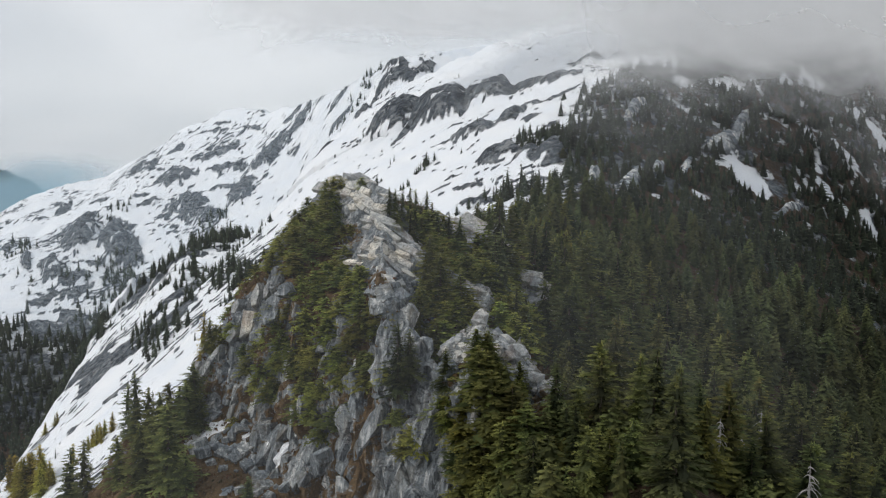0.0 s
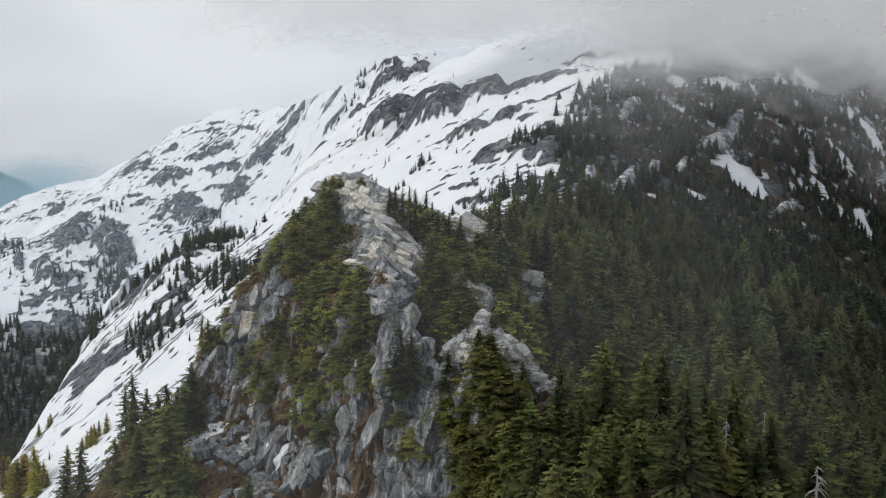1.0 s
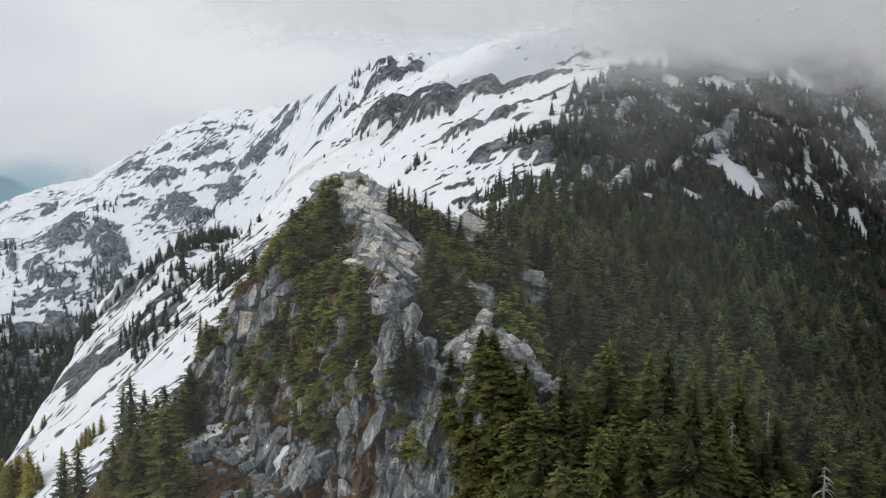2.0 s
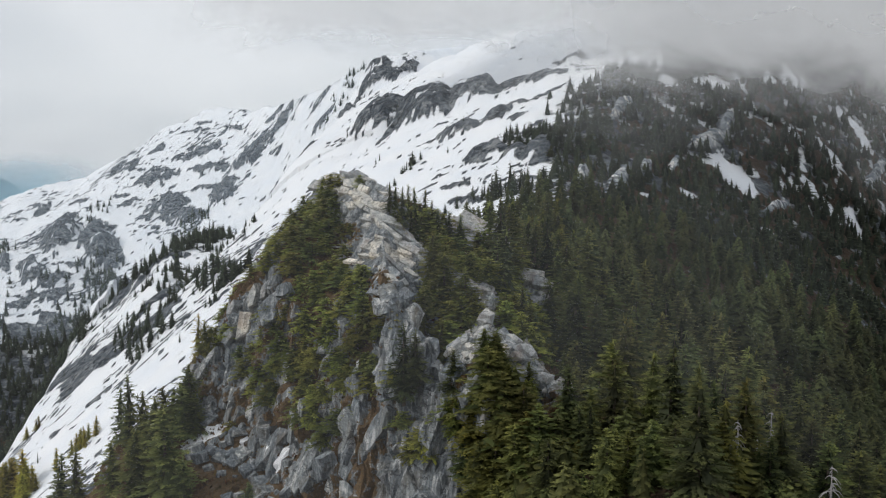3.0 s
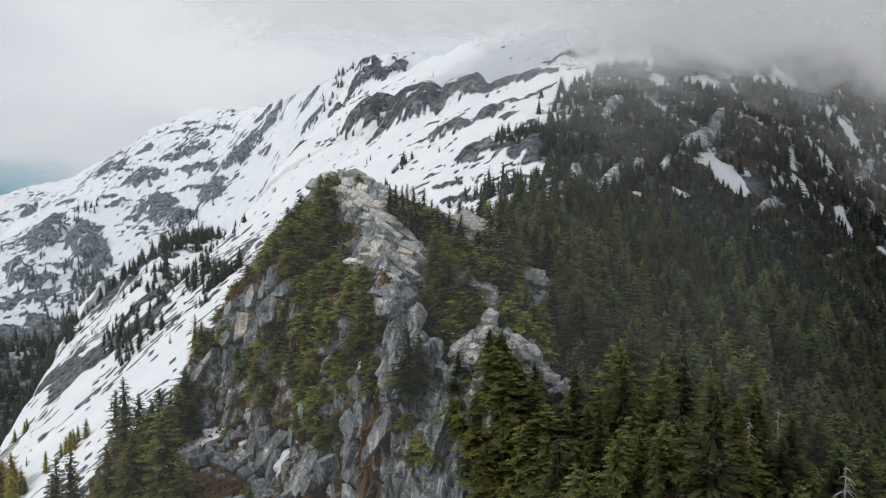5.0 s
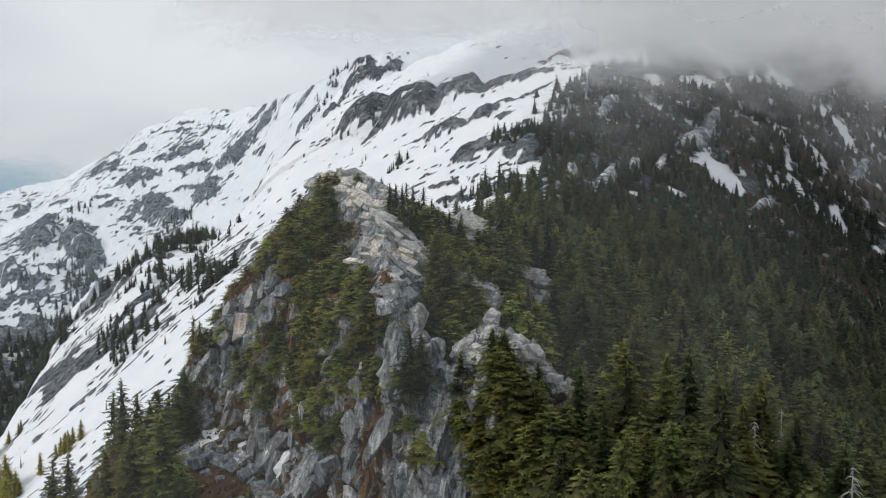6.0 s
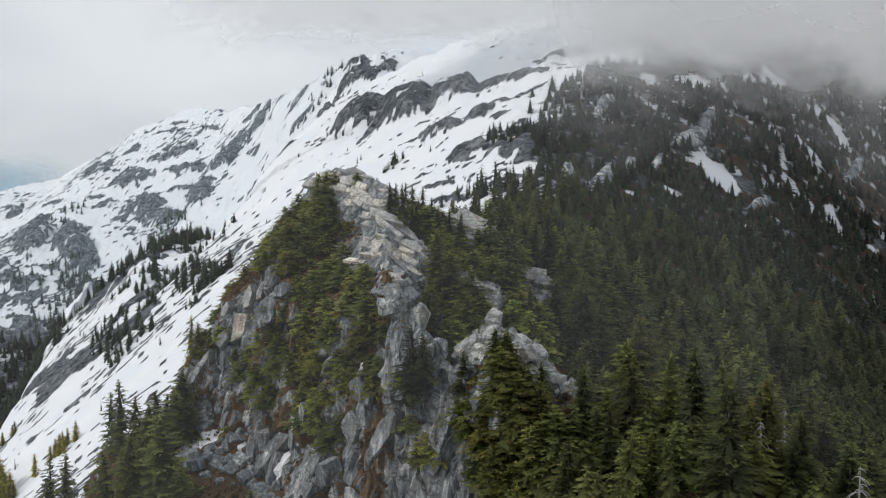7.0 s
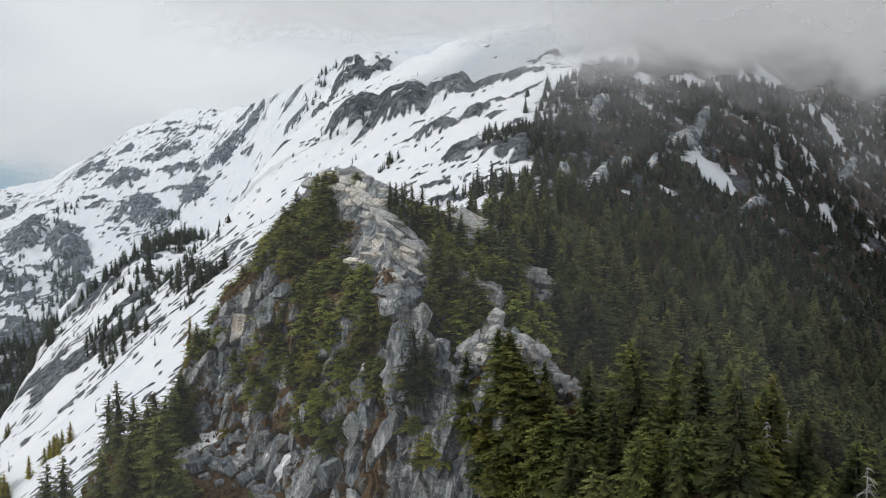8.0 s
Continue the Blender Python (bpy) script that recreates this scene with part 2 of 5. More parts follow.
def rock_material(name, light=1.0, warm=0.0, banded=0.4, grimy=0.5, jointed=0.85):
    m, nt, bsdf = material(name, 0.8)
    v = coords(nt, space="Position")
    big, mid, fine = noise_node(nt, v, 0.16, 5, 0.6), noise_node(nt, v, 0.9, 5, 0.65), noise_node(nt, v, 4.5, 4, 0.7)
    streak = noise_node(nt, coords(nt, (1.0, 1.0, 0.22), (0, 24, 0), "Position"), 1.0, 6, 0.65, 0.8)
    tone = ramp(nt, big, (0.3, (0.13 * light, 0.15 * light, 0.17 * light)), (0.5, (0.25 * light, 0.265 * light, 0.275 * light)),
                (0.72, ((0.36 + warm) * light, (0.36 + warm * 0.7) * light, 0.35 * light)))
    tone = mixed(nt, banded, tone, ramp(nt, streak, (0.39, (0.035 * light, 0.044 * light, 0.056 * light)), (0.5, (0.20 * light, 0.23 * light, 0.25 * light)), (0.56, (0.34 * light, 0.36 * light, 0.37 * light)), (0.62, (0.62 * light, 0.625 * light, 0.62 * light))))
    o = nt.nodes.new("ShaderNodeObjectInfo")
    tone = mixed(nt, 1.0, tone, ramp(nt, o.outputs["Random"], (0.0, (0.68, 0.72, 0.77)), (0.5, (0.88, 0.89, 0.90)), (1.0, (1.2, 1.18, 1.14))), "MULTIPLY")
    tone = mixed(nt, ramp(nt, mid, (0.55, 0.0), (0.64, grimy)), tone, (0.085, 0.095, 0.10))
    grime = noise_node(nt, v, 2.2, 5, 0.7)
    tone = mixed(nt, ramp(nt, grime, (0.54, 0.0), (0.62, grimy)), tone, (0.075, 0.075, 0.07))
    long_joint = noise_node(nt, coords(nt, (0.35, 0.35, 1.0), (0, -35, 0), "Position"), 0.55, 3, 0.45, 0.6)
    cross_joint = noise_node(nt, coords(nt, (1.0, 1.0, 0.3), (0, 22, 0), "Position"), 0.6, 3, 0.5, 0.4)
    small_joint = noise_node(nt, coords(nt, (0.4, 0.4, 1.0), (0, -50, 20), "Position"), 1.5, 2, 0.4, 0.5)
    for joint, thick in ((long_joint, 0.012), (cross_joint, 0.014), (small_joint, 0.016)):
        gap = math_node(nt, "MULTIPLY", ramp(nt, joint, (0.5 - thick, 0.0), (0.5, jointed), (0.5 + thick, 0.0)), ramp(nt, big, (0.34, 0.3), (0.52, 1.0)))
        tone = mixed(nt, gap, tone, (0.03, 0.034, 0.038))
    pale = attribute(nt, "pale")
    tone = mixed(nt, pale, tone, mixed(nt, 1.0, tone, (1.9, 1.82, 1.7), "MULTIPLY"))
    tone = mixed(nt, 1.0, tone, (1.0 + warm * 1.6, 1.0, 1.0 - warm * 1.8), "MULTIPLY")
    stain = ramp(nt, noise_node(nt, coords(nt, (1, 1, 0.4), space="Position"), 0.35, 5, 0.6, 0.5), (0.52, 0.0), (0.68, 0.55))
    tone = mixed(nt, stain, tone, (0.115 + warm, 0.105, 0.075))
    lichen = ramp(nt, fine, (0.62, 0.0), (0.72, 0.4))
    tone = mixed(nt, lichen, tone, (0.42, 0.42, 0.38))
    damp = math_node(nt, "ADD", attribute(nt, "heather"), math_node(nt, "MULTIPLY", math_node(nt, "SUBTRACT", mid, 0.5), 1.2))
    heather = ramp(nt, fine, (0.28, (0.035, 0.034, 0.014)), (0.45, (0.085, 0.056, 0.026)), (0.6, (0.14, 0.082, 0.038)), (0.78, (0.125, 0.125, 0.04)))
    tone = mixed(nt, sharpen(nt, damp, 0.42, 0.58), tone, heather)
    white = math_node(nt, "ADD", attribute(nt, "snow"), math_node(nt, "MULTIPLY", math_node(nt, "SUBTRACT", mid, 0.5), 0.5))
    tone = mixed(nt, sharpen(nt, white, 0.46, 0.54), tone, (0.84, 0.85, 0.87))
    nt.links.new(tone, bsdf.inputs["Base Color"])
    bump(nt, bsdf, math_node(nt, "ADD", math_node(nt, "MULTIPLY", fine, 0.35), math_node(nt, "ADD", mid, streak)), 0.7, 0.25)
    return m


def foliage_material(name, dark, light, tip):
    """Needles: the shade within the tree and the light on the branches' ends are put into the colour."""
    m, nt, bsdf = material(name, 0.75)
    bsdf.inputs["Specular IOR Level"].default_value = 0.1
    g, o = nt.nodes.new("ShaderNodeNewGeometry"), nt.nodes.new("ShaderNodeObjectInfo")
    lightness = math_node(nt, "ADD", math_node(nt, "MULTIPLY", attribute(nt, "leaf_lightness"), 0.75), math_node(nt, "MULTIPLY", g.outputs["Random Per Island"], 0.22))
    island = ramp(nt, lightness, (0.15, dark), (0.6, light), (1.0, tip))
    patch = ramp(nt, noise_node(nt, coords(nt, space="Object"), 0.22, 3), (0.35, 0.75), (0.65, 1.2))
    hue = node(nt, "ShaderNodeHueSaturation", Saturation=1.0, Value=1.0)
    nt.links.new(mixed(nt, 1.0, island, patch, "MULTIPLY"), hue.inputs["Color"])
    own = math_node(nt, "FRACT", math_node(nt, "ADD", o.outputs["Random"], attribute(nt, "tree")))
    nt.links.new(math_node(nt, "ADD", math_node(nt, "MULTIPLY", own, 0.055), 0.465), hue.inputs["Hue"])
    nt.links.new(math_node(nt, "ADD", math_node(nt, "MULTIPLY", math_node(nt, "FRACT", math_node(nt, "MULTIPLY", own, 7.3)), 0.75), 0.62), hue.inputs["Value"])
    nt.links.new(hue.outputs["Color"], bsdf.inputs["Base Color"])
    through_light, both = nt.nodes.new("ShaderNodeBsdfTranslucent"), node(nt, "ShaderNodeMixShader", Fac=0.38)
    nt.links.new(hue.outputs["Color"], through_light.inputs["Color"])
    nt.links.new(bsdf.outputs[0], both.inputs[1])
    nt.links.new(through_light.outputs[0], both.inputs[2])
    nt.links.new(both.outputs[0], nt.nodes["Material Output"].inputs["Surface"])
    return m


def plain_material(name, a, b, scale, rough=0.9):
    m, nt, bsdf = material(name, rough)
    n = noise_node(nt, coords(nt), scale, 5, 0.65)
    nt.links.new(ramp(nt, n, (0.3, a), (0.7, b)), bsdf.inputs["Base Color"])
    bump(nt, bsdf, n, 0.5, 0.05)
    return m


GROUND = ground_material()
ROCK = rock_material("grey_granite", 1.08, 0.01, 0.68)
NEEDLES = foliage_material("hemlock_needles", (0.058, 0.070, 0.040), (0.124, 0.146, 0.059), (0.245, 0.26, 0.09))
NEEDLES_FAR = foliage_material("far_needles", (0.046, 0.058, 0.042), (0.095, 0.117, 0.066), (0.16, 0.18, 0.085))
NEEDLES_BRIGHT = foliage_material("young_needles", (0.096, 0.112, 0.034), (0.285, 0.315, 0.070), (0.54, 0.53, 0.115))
# a patch of sunlight put into the needle colour
NEEDLES_SUNLIT = foliage_material("sunlit_needles", (0.14, 0.13, 0.03), (0.38, 0.34, 0.06), (0.60, 0.50, 0.10))
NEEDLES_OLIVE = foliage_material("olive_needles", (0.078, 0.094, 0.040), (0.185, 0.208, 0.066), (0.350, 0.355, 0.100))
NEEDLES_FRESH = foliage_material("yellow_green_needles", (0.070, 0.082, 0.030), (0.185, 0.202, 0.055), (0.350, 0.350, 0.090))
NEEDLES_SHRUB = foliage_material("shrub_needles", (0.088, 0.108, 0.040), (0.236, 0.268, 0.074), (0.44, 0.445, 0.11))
HEATHER = foliage_material("heather_tufts", (0.06, 0.045, 0.02), (0.15, 0.09, 0.04), (0.22, 0.17, 0.06))
HILLS = plain_material("distant_woods", (0.03, 0.05, 0.045), (0.06, 0.085, 0.07), 0.01)
BARK = plain_material("grey_brown_bark", (0.05, 0.04, 0.032), (0.15, 0.125, 0.10), 5)
DEAD_WOOD = plain_material("bleached_dead_wood", (0.24, 0.23, 0.22), (0.46, 0.445, 0.43), 6)


# ---- mesh helpers ----
def mesh_object(name, verts, faces, mat, parent=None, flat=True):
    me = bpy.data.meshes.new(name)
    me.from_pydata(verts, [], faces)
    me.materials.append(mat)
    me.update()
    ob = new(name, me)
    if parent:
        ob.parent = parent
    if not flat:
        me.polygons.foreach_set("use_smooth", [True] * len(me.polygons))
    return ob


def grid_object(name, x, y, z, mat, attributes=None, flat=False, closed=False):
    """A sheet over a grid of points; closed: its last column meets the first."""
    rows, cols = x.shape
    co = np.stack([x, y, z], -1).reshape(-1, 3).astype(np.float32)
    i, j = np.meshgrid(np.arange(rows - 1), np.arange(cols if closed else cols - 1), indexing="ij")
    k = (j + 1) % cols
    quads = np.stack([i * cols + j, i * cols + k, (i + 1) * cols + k, (i + 1) * cols + j], -1).reshape(-1, 4).astype(np.int32)
    me = bpy.data.meshes.new(name)
    me.vertices.add(len(co))
    me.vertices.foreach_set("co", co.ravel())
    me.loops.add(quads.size)
    me.loops.foreach_set("vertex_index", quads.ravel())
    me.polygons.add(len(quads))
    me.polygons.foreach_set("loop_start", np.arange(0, quads.size, 4, dtype=np.int32))
    me.polygons.foreach_set("use_smooth", np.full(len(quads), not flat))
    me.update(calc_edges=True)
    for key, value in (attributes or {}).items():
        me.attributes.new(key, "FLOAT", "POINT").data.foreach_set("value", value.ravel().astype(np.float32))
    me.materials.append(mat)
    return new(name, me)


# ---- the ground: one sheet to the horizon ----
# rock standing out of the snow: middle, half length as a vector in plan, half depth uphill, height
FAR_CRAGS = [(-583, 1352, 23, 17, 76, 22), (-509, 1299, 35, -12, 62, 24), (-578, 1230, 32, -25, 38, 14), (-527, 1206, 16, 6, 19, 10), (-464, 1244, 15, 0, 29, 12), (-640, 1279, 8, 0, 44, 8),
    (-515, 1237, 15, -2, 11, 5), (-558, 1143, 20, 4, 12, 5), (-528, 1163, 35, 2, 11, 4), (-493, 1110, 23, -7, 14, 4), (-535, 1093, 26, -2, 11, 4), (-380, 1323, 31, -15, 22, 6),
    (-508, 1180, 10, 7, 7, 2), (-512, 1066, 22, -3, 8, 3)]
FAR_DOMES = [(-422, 1380, 35, -10, 35, 14), (-410, 1340, 14, -1, 14, 4), (-473, 1487, 33, -6, 34, 12), (-565, 1599, 30, -4, 41, 6), (-515, 1620, 14, 10, 22, 4), (-418, 1543, 41, -4, 25, 7),
    (-371, 1451, 33, -13, 20, 7), (-325, 1342, 19, 1, 48, 12), (-302, 1404, 28, 0, 33, 11), (-267, 1441, 42, 0, 26, 9), (-244, 1365, 18, -18, 12, 4), (-366, 1384, 23, -7, 10, 3),
    (-525, 1452, 17, -5, 9, 2), (-493, 1411, 17, 6, 16, 4), (-452, 1352, 10, -2, 9, 2)]
PEAK_ROCKS = [(-83, 1157, 38, 0, 14, 7), (-67, 1159, 29, -30, 11, 6), (-167, 1315, 17, 0, 11, 5), (-153, 1242, 14, 0, 9, 4), (-267, 1496, 18, 0, 12, 3), (-219, 1395, 12, 0, 12, 3),
    (-94, 965, 10, 0, 18, 6), (-68, 1185, 19, -18, 6, 4), (-26, 1158, 16, 15, 13, 7), (-730, 1510, 10, 8, 18, 2), (-707, 1562, 9, 13, 30, 4), (-613, 1506, 18, 0, 16, 2),
    (-366, 1599, 24, -24, 14, 2), (-444, 1679, 25, -16, 7, 1), (-449, 1652, 39, -24, 7, 1)]
SLOPE_CLIFFS = [(-46, 812, 30, -15, 38, 17), (-3, 736, 30, -9, 44, 21), (35, 712, 26, -13, 36, 18), (82, 700, 25, -26, 20, 7), (124, 736, 15, 6, 14, 5), (20, 595, 18, -10, 13, 7),
    (45, 587, 13, -1, 13, 6), (60, 601, 9, -4, 9, 4), (8, 648, 6, 1, 5, 2), (31, 503, 13, -6, 12, 7), (46, 474, 7, -2, 8, 4), (59, 464, 12, 2, 14, 7),
    (-127, 892, 11, 0, 11, 3)]
SLOPE_LEDGES = [(79, 605, 16, 17, 6, 2), (57, 565, 7, -3, 8, 2), (63, 449, 12, 0, 3, 2), (14, 462, 8, -7, 4, 2), (17, 435, 9, -10, 5, 2), (47, 428, 10, -4, 4, 2),
    (-296, 674, 26, 0, 36, 1), (-211, 590, 30, 0, 34, 1), (-243, 611, 30, 0, 36, 1), (-227, 581, 16, 0, 10, 2), (-221, 679, 18, 20, 13, 3), (-295, 875, 32, 0, 15, 3), (-424, 1165, 24, 0, 25, 4), (-268, 854, 28, 0, 13, 3)]

FACE_CRAGS = [(94, 535, 3, 13, 17, 8), (113, 568, 4, 14, 16, 9), (76, 428, 7, 17, 17, 6), (95, 431, 10, 17, 14, 5), (121, 542, 11, 19, 13, 6), (116, 458, 7, 12, 13, 5),
    (175, 536, 20, 19, 14, 6), (203, 576, 13, 15, 11, 6), (138, 478, 8, 10, 11, 4), (201, 490, 16, 18, 9, 4), (336, 634, 18, 21, 14, 5)]

# snow left lying on the forested face, and rock that stands bare there: place, half width, half depth
FACE_SNOW = [(179, 506, 13.5, 17), (168, 651, 9.5, 13), (168, 611, 6, 9), (196, 622, 4.5, 7), (213, 630, 7.5, 7), (243, 668, 3, 17), (266, 665, 4.5, 5), (292, 684, 7, 8),
             (290, 608, 6.5, 9), (285, 620, 3, 5.5), (342, 670, 5.5, 14), (330, 679, 4.5, 14), (106, 420, 3, 4), (133, 442, 3.2, 4), (79, 380, 1.8, 3), (245, 541, 5, 11),
             (253, 533, 6.5, 9), (272, 542, 4.5, 8), (180, 447, 4, 4.5), (229, 533, 2.5, 4), (248, 564, 2.5, 4)]
FACE_ROCK = [(203, 572, 7, 20), (179, 530, 14, 10), (100, 500, 12, 16), (98, 455, 14, 12), (125, 560, 12, 30), (118, 440, 8, 8), (150, 420, 7, 6), (300, 560, 8, 14)]


def patches(x, y, places, seed):
    """1 inside the ragged patches round these places."""
    out, wob = np.zeros(np.shape(x)), 0.75 * fbm(x, y, 7, 3, seed)
    for px, py, a, b in places:
        out = np.maximum(out, smooth(1.35, 0.85, np.hypot((x - px) / a, (y - py) / b) + wob))
    return out


def outcrops(x, y, places, seed):
    """Height and bare rock of whalebacks and cliffs: steep to the valley, running out into the slope above."""
    z, bare = np.zeros(np.shape(x)), np.zeros(np.shape(x))
    wob, fray = fbm(x, y, 34, 4, seed), fbm(x, y, 11, 3, seed + 5)
    for px, py, ax, ay, deep, high in places:
        n = math.hypot(px, py)
        bx, by = px / n * deep, py / n * deep
        det = ax * by - ay * bx
        u, v = ((x - px) * by - (y - py) * bx) / det, ((y - py) * ax - (x - px) * ay) / det
        d = (np.abs(u) ** 2.6 + np.abs(v) ** 2.6 + 1e-9) ** (1 / 2.6)
        edge = d + 0.55 * wob + 0.35 * fray
        z = np.maximum(z, high * smooth(1.15, 0.35, np.hypot(u, v + 0.2) + 0.45 * wob))
        bare = np.maximum(bare, smooth(1.12, 0.88, edge))
    return z, bare


def relief(x, y):
    far = smooth(150, 900, np.hypot(x, y))
    return fbm(x, y, 70, 5, 3) * (2.5 + 4.5 * far) + (ridged(x, y, 38, 4, 11) - 0.5) * (1.5 + 1.2 * far)


def ground_parts(x, y):
    base = base_height(x, y)
    z, bare = np.zeros(np.shape(x)), np.zeros(np.shape(x))
    for k, places in enumerate((FAR_CRAGS, FAR_DOMES, PEAK_ROCKS, SLOPE_CLIFFS, SLOPE_LEDGES, FACE_CRAGS)):
        zk, bk = outcrops(x, y, places, 21 + k)
        z, bare = np.maximum(z, zk), np.maximum(bare, bk)
    tilt = y + 1.2 * base
    broken = 0.9 * (0.5 - ridged(x + 0.4 * tilt, 0.5 * tilt, 17, 4, 33)) + 0.5 * fbm(x, y, 30, 3, 34)
    return base + relief(x, y) + z + bare * broken * (3.0 + 8.0 * smooth(500, 1300, y)), bare


def ground_height(x, y):
    return ground_parts(x, y)[0]


def on_forest_side(x, y):
    """1 right of the spine, on the forest's side, 0 on the snow's."""
    return smooth(-6, 14, snow_slope(x, y) - forest_slope(x, y) + 11 * smooth(500, 600, y)) * smooth(1050, 950, y) * smooth(-60, -10, x)


fine = np.radians(np.linspace(-32, 32, 620))
coarse = np.radians(np.linspace(35, 325, 60)[1:-1])
angle = np.concatenate([fine, coarse])
radius = np.concatenate([np.linspace(3, 90, 10), np.arange(92, 250, 1.6), np.exp(np.linspace(math.log(251), math.log(1150), 230)),
                         np.exp(np.linspace(math.log(1158), math.log(2000), 150)), np.exp(np.linspace(math.log(2050), math.log(4900), 14))])
rr, aa = np.meshgrid(radius, angle, indexing="ij")
gx, gy = rr * np.sin(aa), rr * np.cos(aa) - 20.0
gz, bare = ground_parts(gx, gy)
forest = on_forest_side(gx, gy)
small = fbm(gx * 0.6, gy, 6 + 3 * smooth(900, 1000, gy), 4, 31)
bedding = fbm(0.55 * (gx + 0.9 * gy), 1.7 * (gy - 0.45 * gx), 9, 3, 32)
wide = fbm(gx, gy, 95, 3, 35) + 0.17 * smooth(-170, -260, gx) * smooth(560, 660, gy) * smooth(960, 900, gy)
streaks = 0.5 * small + 0.5 * bedding + 0.55 * wide + 0.03 * smooth(620, 480, gy) + 0.02 * smooth(-60, -130, gx) * smooth(700, 560, gy)
snow = 0.88 - 0.8 * smooth(0.235, 0.33, streaks + 0.05 * smooth(1000, 1150, gy) - 0.06 * smooth(-360, -300, gx) * smooth(1050, 1150, gy) - 0.17 * smooth(640, 720, gy) * smooth(-90, -40, gx))
snow = snow - 0.95 * bare * (1 - 0.95 * smooth(0.17, 0.33, -0.2 * smooth(-200, -225, gx) * smooth(780, 730, gy) + 0.6 * fbm(gx * 0.6, gy, 24, 3, 37) + 0.5 * fbm(gx * 0.5, gy, 9, 3, 39)))
snow_woods = 0.16 + 0.95 * fbm(gx, gy, 13, 4, 41) + 0.14 * smooth(380, 560, gy) - 0.28 * smooth(560, 440, gy) - 0.9 * smooth(330, 250, gy)
snow_woods = np.maximum(snow_woods * (1 - patches(gx, gy, FACE_ROCK, 43)) - 0.8 * bare, patches(gx, gy, FACE_SNOW, 43))
snow = snow * (1 - forest) + snow_woods * forest
snow = snow - 0.8 * smooth(-85, -130, gz + 45 * fbm(gx, gy, 90, 4, 47)) * np.maximum(smooth(900, 1000, gy), smooth(5, 25, plane_line(gx, gy, SLOPE_EDGE)))
snow = snow * smooth(190, 260, gy)
soil = (1 - patches(gx, gy, FACE_ROCK, 43)) * (1 - bare) * np.clip(0.7 * smooth(260, 190, gy) + forest * (0.72 + 0.9 * fbm(gx, gy, 22, 3, 51) + 0.7 * smooth(430, 300, gy)) + smooth(-140, -230, gz) + 0.9 * smooth(8, 30, plane_line(gx, gy, SLOPE_EDGE)) * smooth(930, 860, gy) * smooth(-200, -250, gx), 0, 1)
ground = grid_object("ground", gx, gy, gz, GROUND, {"snow": np.clip(snow, 0, 1), "soil": soil, "pale": outcrops(gx, gy, FACE_CRAGS, 26)[1]}, closed=True)
tagged(ground, "snowy alpine mountainside with bare granite ribs and forest soil", "ground", kind="structure")


# ---- the crag ----
def cells(x, y, z, size, seed):
    """The random value of the nearest cell of a jittered lattice, and how near its edge is."""
    px, py, pz = x / size[0], y / size[1], z / size[2]
    ix, iy, iz = np.floor(px).astype(int), np.floor(py).astype(int), np.floor(pz).astype(int)
    d1, d2, value = np.full(x.shape, 9.0), np.full(x.shape, 9.0), np.zeros(x.shape)
    rng = np.random.RandomState(seed)
    table = rng.uniform(0, 1, (4, 512))
    for a in (-1, 0, 1):
        for b in (-1, 0, 1):
            for c in (-1, 0, 1):
                h = _PERM[_PERM[_PERM[(ix + a) % 512] + (iy + b) % 512] + (iz + c) % 512]
                d = np.sqrt((ix + a + table[0][h] - px) ** 2 + (iy + b + table[1][h] - py) ** 2 + (iz + c + table[2][h] - pz) ** 2)
                near = d < d1
                d2 = np.where(near, d1, np.minimum(d2, d))
                value = np.where(near, table[3][h], value)
                d1 = np.minimum(d1, d)
    return value, d2 - d1


def crag_surface(x, y):
    """The crag's points, pushed out along its slope into blocks and clefts, with what grows on it."""
    z = crag_height(x, y) + fbm(x, y, 14, 4, 61) * 1.6
    e = 0.6
    nx = -(crag_height(x + e, y) - crag_height(x - e, y)) / (2 * e)
    ny = -(crag_height(x, y + e) - crag_height(x, y - e)) / (2 * e)
    n = np.sqrt(nx * nx + ny * ny + 1)
    slope = np.hypot(nx, ny)
    # slabs stand steeply in the cliff and lean over to the right
    u, w = x + 0.35 * z, z - 0.25 * x
    big, crack = cells(u, y, w, (4.2, 4.2, 7.5), 3)
    small, crack2 = cells(u, y, w, (1.7, 1.7, 3.0), 5)
    out = (big - 0.5) * 2.8 + (small - 0.5) * 1.1 - 1.1 * smooth(0.13, 0.0, crack) - 0.5 * smooth(0.14, 0.0, crack2)
    keep = (smooth(0.5, 1.1, slope) * 0.75 + 0.25) * (1 - 0.6 * smooth(126, 133, y) * smooth(-9, -6, plane_line(x, y, [p[:2] for p in SPUR])) * smooth(7, 4, plane_line(x, y, [p[:2] for p in SPUR])))
    out = out * keep
    return x + nx / n * out, y + ny / n * out, z + out / n, slope


SNOW_PATCHES = [(-39, 139.8, 3.4, 1.7), (-41.2, 138.4, 2.2, 2.0), (-36.8, 140.8, 1.5, 0.8), (-29.8, 133.3, 1.3, 0.7), (-27.0, 130.1, 1.3, 0.7), (-24.4, 127.4, 1.3, 0.7), (-34.7, 138.5, 0.7, 0.5), (-32.1, 135.6, 0.8, 0.4), (-30.9, 143, 0.5, 0.5), (-14, 122, 1.0, 0.4)]


def spur_side(x, y):
    """How far right of the spur's crest, in plan."""
    return plane_line(x, y, [p[:2] for p in SPUR])


